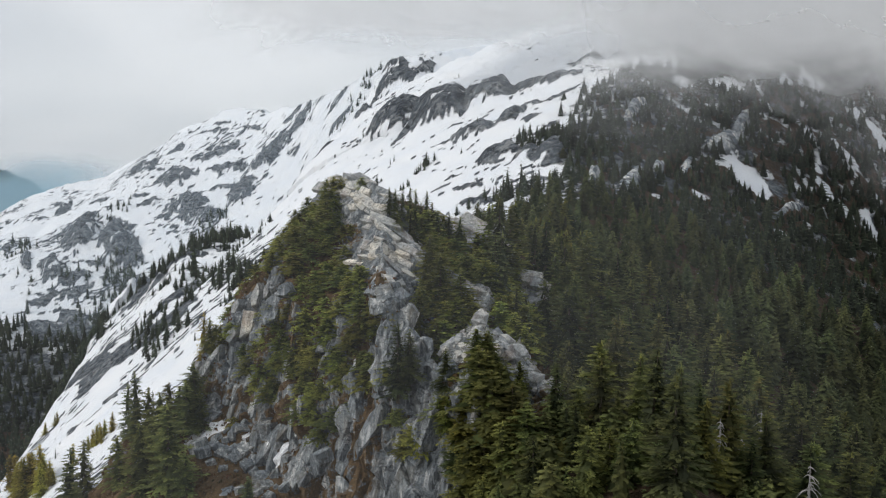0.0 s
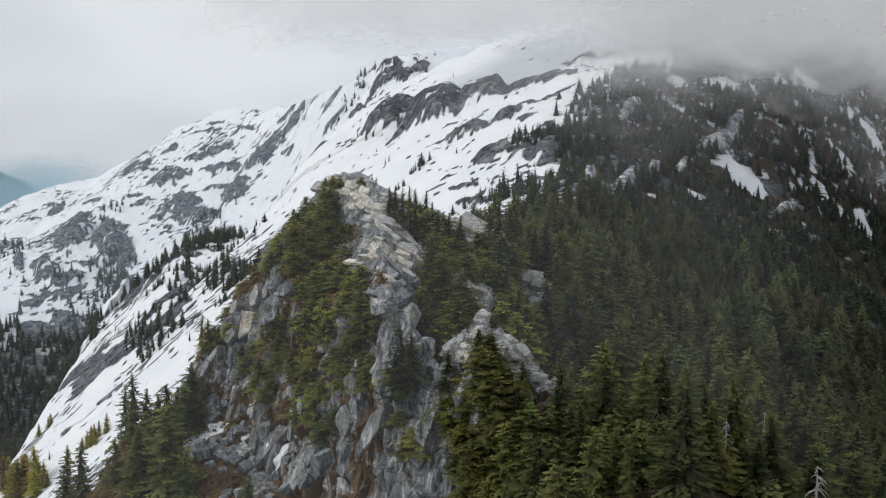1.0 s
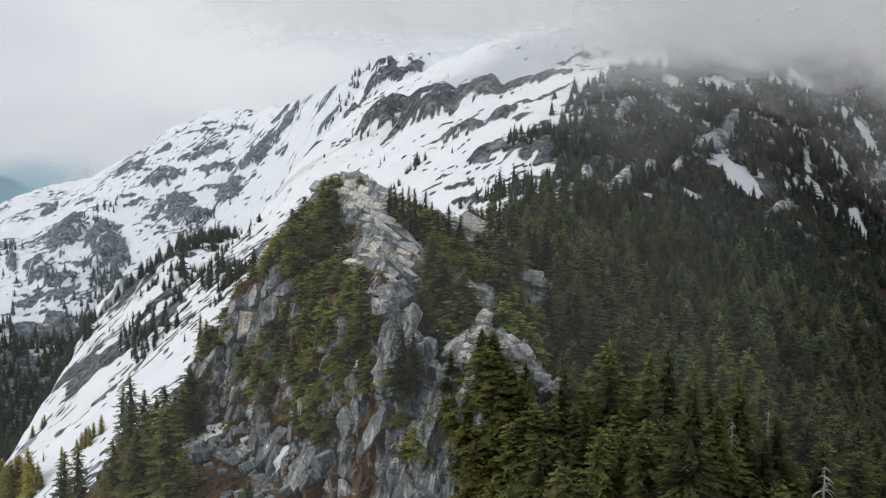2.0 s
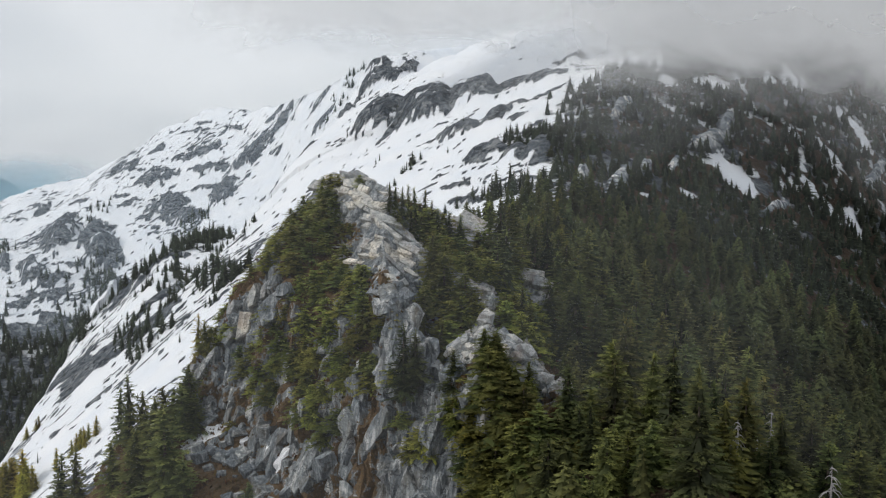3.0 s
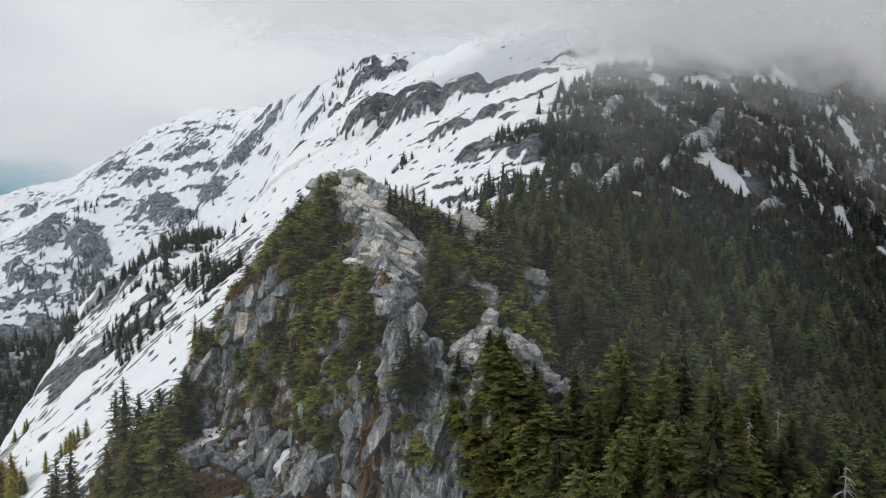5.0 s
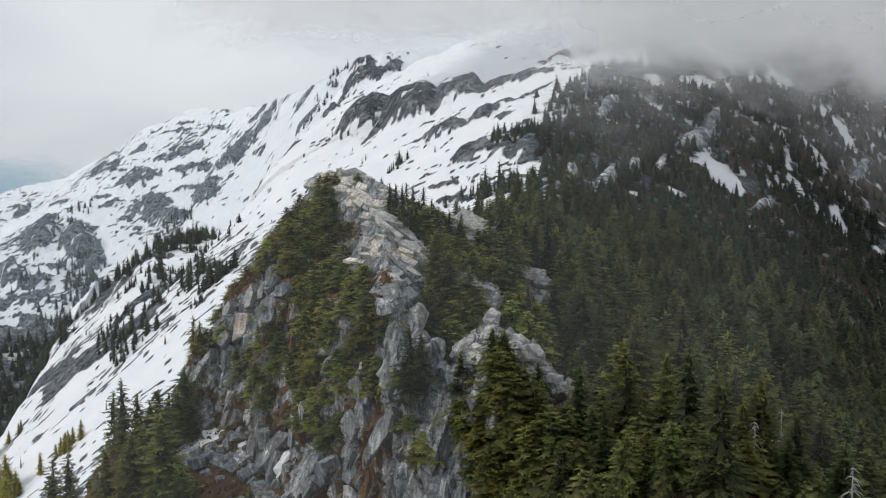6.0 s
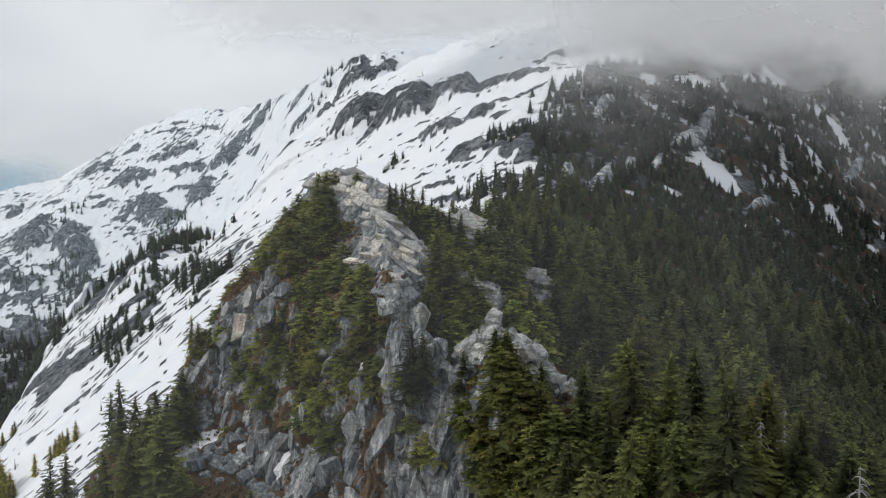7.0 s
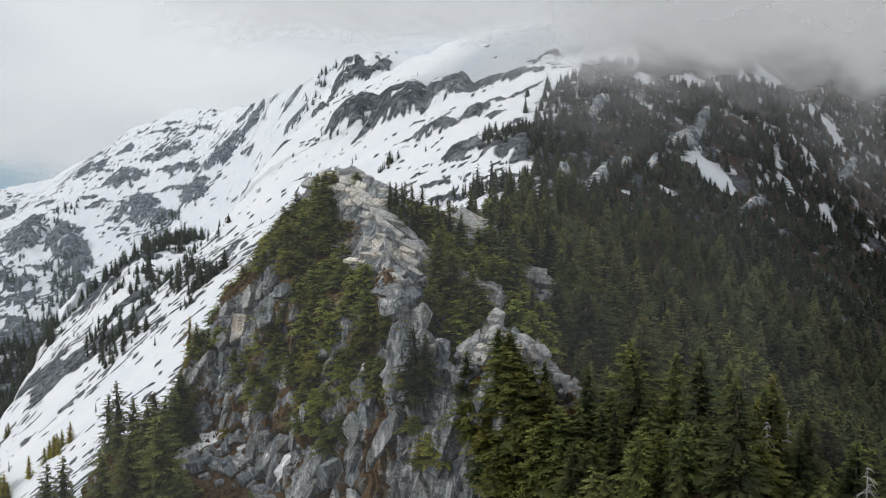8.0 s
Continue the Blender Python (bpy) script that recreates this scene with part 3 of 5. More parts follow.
def bare_crest(x, y):
    narrow = smooth(136, 128, y) + 0.55 * smooth(148, 154, y)
    side = spur_side(x, y) - 2.0 * smooth(151, 147, y)
    return smooth(-8.5 + 6 * narrow, -6 + 5 * narrow, side) * smooth(5.0, 3.4, side) * smooth(112, 116, y)


step = 0.37
cx, cy = np.meshgrid(np.arange(-82, 36, step), np.arange(92, 200, step), indexing="ij")
kx, ky, kz, slope = crag_surface(cx, cy)
heather = 0.30 + 0.75 * fbm(cx, cy, 9, 4, 71) + 0.3 * smooth(2.2, 0.9, slope) - 0.8 * bare_crest(cx, cy)


def talus(x, y):
    """1 on the talus of the right rib: a narrow strip that widens downhill."""
    way = np.abs(plane_line(x, y, [p[:2] for p in TALUS_RIB[1:-1]]))
    return smooth(1.15, 0.85, way / (1.5 + 2.9 * smooth(125, 119, y)) + 0.5 * fbm(x, y, 3.5, 2, 79)) * smooth(109, 111.5, y)


talus_here = talus(cx, cy)
heather = heather - 0.7 * talus_here + 0.2 * smooth(-14, -24, cx) + 0.3 * smooth(-15, -22, cx) * smooth(0.5, -3.0, plane_line(cx, cy, CLIFF_LINE)) - 0.3 * smooth(-26, -30, cx) * smooth(139, 143, cy)
snow_spots = np.zeros(cx.shape)
for px, py, a, b in SNOW_PATCHES:
    snow_spots = np.maximum(snow_spots, smooth(1.3, 0.7, np.hypot((cx - px) / a, (cy - py) / b) + 0.5 * fbm(cx, cy, 1.6, 3, 77)))
pale = 0.8 * talus_here
crag = grid_object("crag", kx, ky, kz, ROCK, {"pale": pale, "heather": np.clip(heather, 0, 1), "snow": np.clip(snow_spots, 0, 1)}, flat=True)
tagged(crag, "steep grey granite crag with clefts, ledges and brown heather", "crag")


def land_height(x, y):
    return np.maximum(ground_height(x, y), crag_height(x, y) + fbm(x, y, 14, 4, 61) * 1.6)


# ---- conifers ----
def frond(tris, lightness, base, way, length, droop, blade, rng, count):
    """One drooping branch: small sprays of needles that point outwards along it, thicker towards its end. Adds corners
    and lightness.
    """
    side = Vector((-way.y, way.x, 0)).normalized()
    up = Vector((0, 0, 1))
    spine = [base + way * (length * t) - up * (droop * length * t * t) for t in (0.0, 0.5, 1.0)]
    wide = length * 0.10
    for s in (1, -1):
        rim = spine[1] + side * (s * wide) - up * (wide * 0.45)
        tris.append((spine[0], rim, spine[1], lightness * 0.15))
        tris.append((spine[1], rim, spine[2], lightness * 0.5))
    for k in range(count):
        t = ((k + rng.random()) / count) ** 0.75
        fan = length * 0.42 * (1.12 - 0.9 * t) + 0.05
        off = rng.uniform(-1, 1)
        p = base + way * (length * t) + side * (off * fan) + up * (-droop * length * t * t - 0.10 * abs(off) * fan + rng.uniform(-0.05, 0.05) * length * 0.5)
        size = blade * rng.uniform(0.65, 1.25)
        point = (way + side * (off * 0.9 + rng.uniform(-0.45, 0.45)) + up * (-droop * 0.9 * t + rng.uniform(-0.22, 0.2))).normalized()
        flank = point.cross(up).normalized() * (size * 0.36) + up * (size * rng.uniform(-0.12, 0.12))
        tris.append((p - flank, p + flank, p + point * size, lightness * (0.1 + 0.9 * t)))


def conifer_meshes(seed, height, spread, branches, count, ragged=0.25, lean=0.0, blade=0.5, core=0.7, inner=0.66, round_top=0.66):
    """The stem, and the crown as triangles with their lightness."""
    rng = random.Random(seed)
    tris = []
    start = 0.05
    lopsided, turn = rng.uniform(0.0, 0.25), rng.uniform(0, 6.28)
    for k in range(branches):
        t = start + (1 - start) * ((k + rng.random()) / branches) ** 1.05
        a = rng.uniform(0, 2 * math.pi)
        taper = (1 - t) ** round_top + 0.03
        length = spread * taper * rng.uniform(1 - ragged * 1.5, 1 + ragged) * (1 + lopsided * math.cos(a - turn))
        way = Vector((math.cos(a), math.sin(a), 0.22 * t + rng.uniform(-0.14, 0.10))).normalized()
        base = Vector((lean * height * t * t, 0, height * t))
        # low branches coloured darker, as shaded by those above
        lightness = 0.6 + 0.4 * t
        frond(tris, lightness, base, way, length, 0.10 + 0.14 * (1 - t), blade * (0.55 + 0.45 * taper), rng, max(3, int(count * (0.3 + taper))))
    # the inside of the crown, coloured dark for the shade round the stem
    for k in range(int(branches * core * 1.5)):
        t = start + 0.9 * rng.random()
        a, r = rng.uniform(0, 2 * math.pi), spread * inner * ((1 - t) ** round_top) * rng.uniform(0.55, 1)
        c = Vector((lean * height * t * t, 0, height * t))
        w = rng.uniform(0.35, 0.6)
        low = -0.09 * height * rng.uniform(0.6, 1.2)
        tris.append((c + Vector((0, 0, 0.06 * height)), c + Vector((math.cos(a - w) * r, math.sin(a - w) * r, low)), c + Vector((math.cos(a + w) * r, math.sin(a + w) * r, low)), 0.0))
    for k in range(10):
        a, p = rng.uniform(0, 2 * math.pi), Vector((lean * height, 0, height * (1.0 - 0.009 * k)))
        q = Vector((math.cos(a), math.sin(a), -0.5)) * (0.05 + 0.03 * k)
        tris.append((p + Vector((0, 0, 0.25)), p + q, p + Vector((q.y, -q.x, q.z)), 0.9))
    trunk_v, trunk_f, sides, rings = [], [], 6, 5
    for r in range(rings + 1):
        t = r / rings
        rad = (0.026 * height) * (1 - t) ** 0.9 + 0.015
        for s in range(sides):
            a = 2 * math.pi * s / sides
            trunk_v.append((lean * height * t * t + rad * math.cos(a), rad * math.sin(a), height * t * 0.98 - 0.5 * (r == 0)))
    for r in range(rings):
        for s in range(sides):
            a, b = r * sides + s, r * sides + (s + 1) % sides
            trunk_f.append((a, b, b + sides, a + sides))
    co = np.array([[list(a), list(b), list(c)] for a, b, c, _ in tris])
    return (trunk_v, trunk_f), co, np.array([g for *_, g in tris])


def triangle_object(name, co, leaf_lightness, mat, parent=None, tree=None):
    """Loose triangles as one mesh, with the lightness of each."""
    co = co.reshape(-1, 3).astype(np.float32)
    me = bpy.data.meshes.new(name)
    me.vertices.add(len(co))
    me.vertices.foreach_set("co", co.ravel())
    me.loops.add(len(co))
    me.loops.foreach_set("vertex_index", np.arange(len(co), dtype=np.int32))
    me.polygons.add(len(co) // 3)
    me.polygons.foreach_set("loop_start", np.arange(0, len(co), 3, dtype=np.int32))
    me.update(calc_edges=True)
    me.attributes.new("leaf_lightness", "FLOAT", "POINT").data.foreach_set("value", (np.repeat(leaf_lightness, 3) if leaf_lightness.ndim == 1 else leaf_lightness.ravel()).astype(np.float32))
    if tree is not None:
        me.attributes.new("tree", "FLOAT", "POINT").data.foreach_set("value", np.repeat(tree, 3).astype(np.float32))
    me.materials.append(mat)
    ob = new(name, me)
    if parent:
        ob.parent = parent
    return ob


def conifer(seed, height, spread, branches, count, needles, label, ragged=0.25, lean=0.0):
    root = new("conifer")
    (tv, tf), co, leaf_lightness = conifer_meshes(seed, height, spread, branches, count, ragged, lean, core=0.35)
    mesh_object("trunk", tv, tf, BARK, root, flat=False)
    triangle_object("crown", co, leaf_lightness, needles, root)
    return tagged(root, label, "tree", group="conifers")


def tiered_tree(seed, spread, branches, fingers, core):
    """A whole small conifer, 1 high: tiers of drooping, leaf-shaped branches round a dark core. Triangles, and the
    lightness at each corner.
    """
    r = random.Random(seed)
    tris, lightnesses = [], []
    turn, lop = r.uniform(0, 6.28), r.uniform(0.0, 0.3)
    for k in range(branches):
        t = 0.06 + 0.92 * ((k + r.random()) / branches) ** 1.1
        a = k * 2.4 + r.uniform(-0.5, 0.5)
        reach = spread * ((1 - t) ** 0.68 + 0.05) * r.uniform(0.7, 1.2) * (1 + lop * math.cos(a - turn))
        way, side = np.array((math.cos(a), math.sin(a), 0.0)), np.array((-math.sin(a), math.cos(a), 0.0))
        up = np.array((0, 0, 1.0))
        drop = reach * (0.14 + 0.20 * (1 - t)) * r.uniform(0.2, 1.7)
        foot, tip = up * (t + 0.03), up * t + way * reach - up * drop
        knee = foot + way * reach * 0.55 - up * drop * 0.28
        wide = reach * r.uniform(0.24, 0.40) + 0.006
        # light from above put into the colour: lighter towards the treetop
        top_light = 0.2 + 0.8 * t
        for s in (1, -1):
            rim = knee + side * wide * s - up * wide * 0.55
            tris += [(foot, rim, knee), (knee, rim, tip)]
            lightnesses += [(0.05, 0.4 * top_light, 0.35 * top_light), (0.35 * top_light, 0.45 * top_light, 0.85 * top_light)]
        for f in range(fingers):
            u, s = r.uniform(0.45, 1.0), r.choice((-1, 1))
            q = foot + (tip - foot) * u + side * s * wide * (1.15 - u) * r.uniform(0.3, 1.1)
            point = way * r.uniform(0.5, 1.0) + side * s * r.uniform(0.1, 0.8) + up * r.uniform(-0.5, 0.15)
            size = reach * r.uniform(0.22, 0.42)
            flank = np.cross(point, up) * size * 0.22
            tris.append((q - flank, q + flank, q + point * size))
            lightnesses.append((0.45 * top_light, 0.45 * top_light, top_light))
    # core cone coloured dark, for the shade inside the crown
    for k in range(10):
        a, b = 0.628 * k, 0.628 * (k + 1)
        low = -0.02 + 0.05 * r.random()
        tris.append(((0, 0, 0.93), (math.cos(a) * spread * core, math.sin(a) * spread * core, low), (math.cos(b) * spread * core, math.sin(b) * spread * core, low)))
        lightnesses.append((0.1, 0.0, 0.0))
    for a in (0.0, 1.57):
        c, s = math.cos(a) * 0.011, math.sin(a) * 0.011
        tris.append(((-c, -s, 0), (c, s, 0), (0, 0, 1.03)))
        lightnesses.append((0.0, 0.0, 0.7))
    return np.array(tris), np.array(lightnesses)


def simple_trees(name, spots, needles, label, branches, fingers, seed=5, core=0.55, spreads=(0.21, 0.28, 0.24, 0.32, 0.18, 0.27)):
    """Woods too far or too many to count: whole small trees joined into one mesh. Spots: place, height, breadth."""
    rng = np.random.RandomState(seed)
    protos = [tiered_tree(seed * 10 + k, w, branches, fingers, core) for k, w in enumerate(spreads)]
    out, lightnesses, own = [], [], []
    for x, y, z, h, wide in spots:
        p, g = protos[rng.randint(len(protos))]
        a = rng.uniform(0, 2 * np.pi)
        c, s = math.cos(a) * h * wide, math.sin(a) * h * wide
        q = np.empty_like(p)
        q[..., 0], q[..., 1], q[..., 2] = p[..., 0] * c - p[..., 1] * s + x, p[..., 0] * s + p[..., 1] * c + y, p[..., 2] * h + z
        out.append(q)
        lightnesses.append(np.clip(g * rng.uniform(0.6, 1.2), 0, 1))
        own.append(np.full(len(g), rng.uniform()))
    return tagged(triangle_object(name, np.concatenate(out), np.concatenate(lightnesses), needles, None, np.concatenate(own)), label, "woods", kind="stuff")


def scatter(rng, x0, x1, y0, y1, gap, chance):
    """Jittered places over a stretch of the plan, kept where chance(x, y) says so."""
    xs, ys = np.meshgrid(np.arange(x0, x1, gap), np.arange(y0, y1, gap), indexing="ij")
    xs, ys = xs.ravel() + rng.uniform(-0.45, 0.45, xs.size) * gap, ys.ravel() + rng.uniform(-0.45, 0.45, ys.size) * gap
    keep = rng.uniform(0, 1, xs.size) < chance(xs, ys)
    return xs[keep], ys[keep]


kinds = [conifer(11, 10.0, 2.91, 98, 24, NEEDLES, "dark green mountain hemlock standing on the steep forest slope", 0.35),
         conifer(12, 10.0, 2.29, 98, 22, NEEDLES, "slender dark green conifer standing on the steep forest slope", 0.4),
         conifer(13, 10.0, 3.33, 98, 25, NEEDLES, "broad ragged dark green hemlock on the forest slope", 0.5, 0.04),
         conifer(14, 10.0, 2.81, 98, 24, NEEDLES_FRESH, "yellow-green hemlock standing among darker trees", 0.4),
         conifer(15, 10.0, 2.7, 100, 13, NEEDLES_SUNLIT, "yellow-green conifer coloured as if sunlit, standing in the snow", 0.4),
         conifer(16, 10.0, 3.12, 98, 24, NEEDLES_OLIVE, "olive green hemlock with broad drooping branches", 0.45)]
rng = np.random.RandomState(3)


def plant(kind, x, y, height, sink=0.3, wide=1.0, label="", group=""):
    """A copy of a tree with its foot at that place of the land."""
    z = float(land_height(np.array([float(x)]), np.array([float(y)]))[0])
    k = height / 10.0
    ob = copy_thing(kind, Matrix.Translation((x, y, z - sink)) @ Matrix.Rotation(rng.uniform(0, 6.28), 4, "Z") @ Matrix.Diagonal((k * wide, k * wide, k, 1)))
    ob.scale = (k * wide, k * wide, k)
    return tagged(ob, label, group=group)


def forest_chance(x, y):
    edge = 3 + 0.12 * np.clip(y - 112, 0, 60) + 2 * fbm(x, y, 14, 2, 83)
    open_rock = np.minimum(np.hypot(x - 15, y - 152) / 5, np.hypot(x - 26, y - 101) / 3)
    open_rock = np.minimum(open_rock, np.hypot(x - 37.5, y - 86) / 4.5)
    open_rock = np.minimum(open_rock, np.abs(plane_line(x, y, [p[:2] for p in TALUS_RIB[:-1]])) / 4.2)
    return np.where((x > edge) & (x < 0.62 * y + 25) & (open_rock > 1), 0.92 - 0.27 * smooth(130, 180, y), 0.0)


# the near forest: single trees; behind them it closes into one
fx, fy = scatter(rng, 3, 235, 84, 372, 7.2, forest_chance)
fz = land_height(fx, fy)
order = np.argsort(np.hypot(fx - 30, fy - 115))
near, rest = order[:215], order[215:]
for i in near:
    kind = kinds[rng.choice(6, p=[0.36, 0.2, 0.24, 0.06, 0, 0.14] if fx[i] > 32 else [0.28, 0.12, 0.18, 0.10, 0, 0.32])]
    tall = rng.uniform(8.5, 15) if fx[i] > 20 or fy[i] > 125 else rng.uniform(5, 8.5)
    plant(kind, fx[i], fy[i], tall, 0.4, rng.uniform(0.9, 1.2))
wood = [(fx[i], fy[i], fz[i] - 0.6, rng.uniform(8, 17), rng.uniform(1.1, 1.5)) for i in rest]
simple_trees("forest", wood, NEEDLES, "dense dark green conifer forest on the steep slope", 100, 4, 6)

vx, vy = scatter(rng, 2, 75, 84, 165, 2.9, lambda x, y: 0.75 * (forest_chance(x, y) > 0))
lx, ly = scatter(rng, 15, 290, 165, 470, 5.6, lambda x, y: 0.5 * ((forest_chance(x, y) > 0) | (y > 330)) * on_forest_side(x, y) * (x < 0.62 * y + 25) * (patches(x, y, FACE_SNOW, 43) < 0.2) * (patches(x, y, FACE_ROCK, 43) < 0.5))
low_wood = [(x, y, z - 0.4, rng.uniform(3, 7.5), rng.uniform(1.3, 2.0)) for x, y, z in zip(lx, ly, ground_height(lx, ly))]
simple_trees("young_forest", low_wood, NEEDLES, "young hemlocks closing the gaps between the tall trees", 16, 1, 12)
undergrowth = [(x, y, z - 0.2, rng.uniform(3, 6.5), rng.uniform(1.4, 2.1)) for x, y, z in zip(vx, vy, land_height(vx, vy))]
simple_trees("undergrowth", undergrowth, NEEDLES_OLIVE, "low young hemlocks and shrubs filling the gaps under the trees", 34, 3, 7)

# the mountain face: conifers between snow patches and rock
ux, uy = scatter(rng, 30, 520, 372, 900, 5.8, lambda x, y: on_forest_side(x, y) * np.clip(0.95 + 1.5 * fbm(x, y, 45, 3, 81), 0, 1) * (x < 0.68 * y + 30)
                 * (patches(x, y, FACE_SNOW, 43) < 0.2) * (1 - 0.92 * outcrops(x, y, FACE_CRAGS, 26)[1]))
uz = ground_height(ux, uy)
upper = [(x, y, z - 0.4, rng.uniform(4.5, 12), rng.uniform(1.4, 2.3)) for x, y, z in zip(ux, uy, uz)]
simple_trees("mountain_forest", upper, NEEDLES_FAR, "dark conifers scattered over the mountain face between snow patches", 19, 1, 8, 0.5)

# clumps on the snow slope and along its edge: place, height, how many, how wide
SLOPE_WOODS = [(-226, 756, 38, 1, 0), (-215, 740, 15, 9, 16), (-151, 584, 16, 9, 9), (-128, 541, 14, 16, 9), (-199, 568, 12, 14, 13), (-176, 526, 11, 14, 11),
               (-227, 623, 11, 10, 14), (-133, 510, 8, 5, 5), (-150, 664, 8, 7, 12), (-190, 690, 11, 16, 28), (-11, 567, 10, 4, 3), (-15, 558, 7, 3, 4),
               (-24, 534, 6, 3, 4), (30, 406, 17, 5, 4), (40, 399, 13, 6, 5), (47, 407, 10, 7, 6), (21, 428, 8, 6, 8), (-49, 585, 6, 3, 5),
               (-250, 912, 12, 8, 14), (-229, 880, 12, 8, 12), (-236, 782, 10, 10, 14), (-251, 763, 10, 10, 14), (-184, 594, 9, 8, 10), (-230, 656, 9, 10, 12), (-150, 573, 9, 6, 8)]
EDGE_WOODS = [(-369, 940, 22, 16, 20), (-342, 898, 17, 12, 15), (-400, 950, 20, 18, 26), (-278, 890, 19, 16, 20), (-258, 915, 18, 14, 16), (-240, 945, 17, 12, 14),
              (-215, 970, 14, 10, 16), (-170, 985, 9, 8, 22), (54, 509, 8, 14, 9), (67, 507, 8, 12, 7), (57, 482, 8, 12, 8), (49, 479, 7, 8, 6), (71, 485, 8, 14, 8),
              (85, 504, 13, 12, 8), (72, 461, 11, 14, 8), (-540, 1190, 18, 8, 40), (-690, 1360, 18, 14, 30), (-105, 1235, 14, 20, 22),
              (-437, 1158, 18, 22, 24), (-462, 1185, 18, 16, 20), (-368, 1223, 16, 16, 24), (-342, 1282, 16, 14, 24), (-450, 1110, 18, 16, 22), (-482, 1215, 16, 16, 24), (-563, 1405, 14, 12, 30)]
clumps = []
for x, y, h, count, wide in SLOPE_WOODS + EDGE_WOODS:
    for k in range(count if count == 1 else int(count * 1.7)):
        px, py = x + rng.normal() * wide * 0.75, y + rng.normal() * wide * 0.6
        clumps.append((px, py, float(ground_height(np.array([px]), np.array([py]))[0]) - 0.4, h * rng.uniform(0.45, 1.05), rng.uniform(1.0, 1.6)))
sx, sy = scatter(rng, -330, 60, 420, 900, 14, lambda x, y: 0.10 * smooth(-0.1, 0.3, fbm(x, y, 45, 3, 85)) * (1 - on_forest_side(x, y)))
for px, py in zip(sx, sy):
    clumps.append((px, py, float(ground_height(np.array([px]), np.array([py]))[0]) - 0.3, rng.uniform(3, 8), rng.uniform(0.6, 1.0)))
simple_trees("slope_conifers", clumps, NEEDLES_FAR, "small dark conifers in clumps on the snow slope", 26, 1, 9, 0.4)
# the belt of trees along the slope's edge
ex, ey = scatter(rng, -470, -185, 800, 1020, 5.2, lambda x, y: 0.9 * smooth(42, 12, np.abs(plane_line(x, y, SLOPE_EDGE) - 8)) * smooth(-0.12, 0.22, fbm(x, y, 38, 3, 86)))
belt = [(x, y, z - 0.5, rng.uniform(7, 19), rng.uniform(1.0, 1.5)) for x, y, z in zip(ex, ey, ground_height(ex, ey))]
simple_trees("edge_conifers", belt, NEEDLES_FAR, "dark belt of conifers along the edge of the snow slope", 26, 1, 14, 0.45)
vx, vy = scatter(rng, -900, -270, 440, 1350, 9.0, lambda x, y: 0.85 * smooth(-85, -130, base_height(x, y) + 45 * fbm(x, y, 80, 3, 47)) * (x > -0.64 * y - 40) * ((y > 930) | (plane_line(x, y, SLOPE_EDGE) > 15)))
vz = ground_height(vx, vy)
valley = [(x, y, z - 0.5, rng.uniform(12, 24), rng.uniform(1.0, 1.4)) for x, y, z in zip(vx, vy, vz)]
simple_trees("valley_forest", valley, NEEDLES_FAR, "dark conifer forest on the far side of the valley", 16, 1, 10)

# bright conifers low on the snow slope, sunlight put into their colour
for x, y, h, count, wide in [(-174, 419, 11, 4, 4), (-165, 406, 12, 4, 4), (-181, 420, 9, 4, 4), (-221, 428, 26, 5, 5), (-212, 420, 22, 5, 5), (-206, 414, 24, 5, 5), (-196, 396, 15, 4, 6), (-243, 457, 20, 3, 6), (-263, 551, 9, 4, 6)]:
    for k in range(count):
        plant(kinds[4], x + rng.normal() * wide * 0.6, y + rng.normal() * wide * 0.6, h * rng.uniform(0.6, 1.05), 0.3, 1.1,
              "yellow-green conifer coloured as if sunlit, standing in the snow", "bright conifers")

# trees of the crag, the ledge at its foot and its right flank: place, height, breadth, kind
CRAG_TREES = [(-6.2, 113.8, 10.5, 0.9, 0), (-4.6, 113.6, 7.5, 1.0, 0), (-0.5, 127, 10, 1.2, 5), (2.5, 125.5, 9, 1.2, 5), (-2.2, 129.4, 9.5, 1.2, 5), (-3.5, 122.5, 7, 1.2, 5), (-1.2, 120, 6, 1.3, 3),
              (4.5, 107, 7.8, 1.5, 5), (6, 104, 8.6, 1.5, 5), (8.5, 103, 8.4, 1.5, 5), (2.5, 106.5, 5.5, 1.4, 3), (10, 100, 8.5, 1.5, 5), (5, 101.5, 8.5, 1.5, 3), (0.5, 108, 4.5, 1.3, 3), (-4.9, 144, 6, 0.9, 5),
              (-2.9, 160, 4, 0.9, 5), (-7.2, 149, 5, 0.9, 1), (3.9, 162, 4, 0.9, 5), (9, 138, 7, 1, 5), (8, 150, 6, 1, 5), (-43.1, 143.7, 10, 1.2, 5),
              (-41.6, 125.1, 14, 1.1, 5), (-54.1, 146, 13, 0.9, 1), (-46.9, 137.4, 11, 1.2, 5), (-60.8, 139.6, 13, 0.9, 1), (-43.8, 153, 9.5, 0.85, 4), (-42.2, 151, 6.5, 1.1, 3), (-44.8, 150, 5, 1.2, 5)]
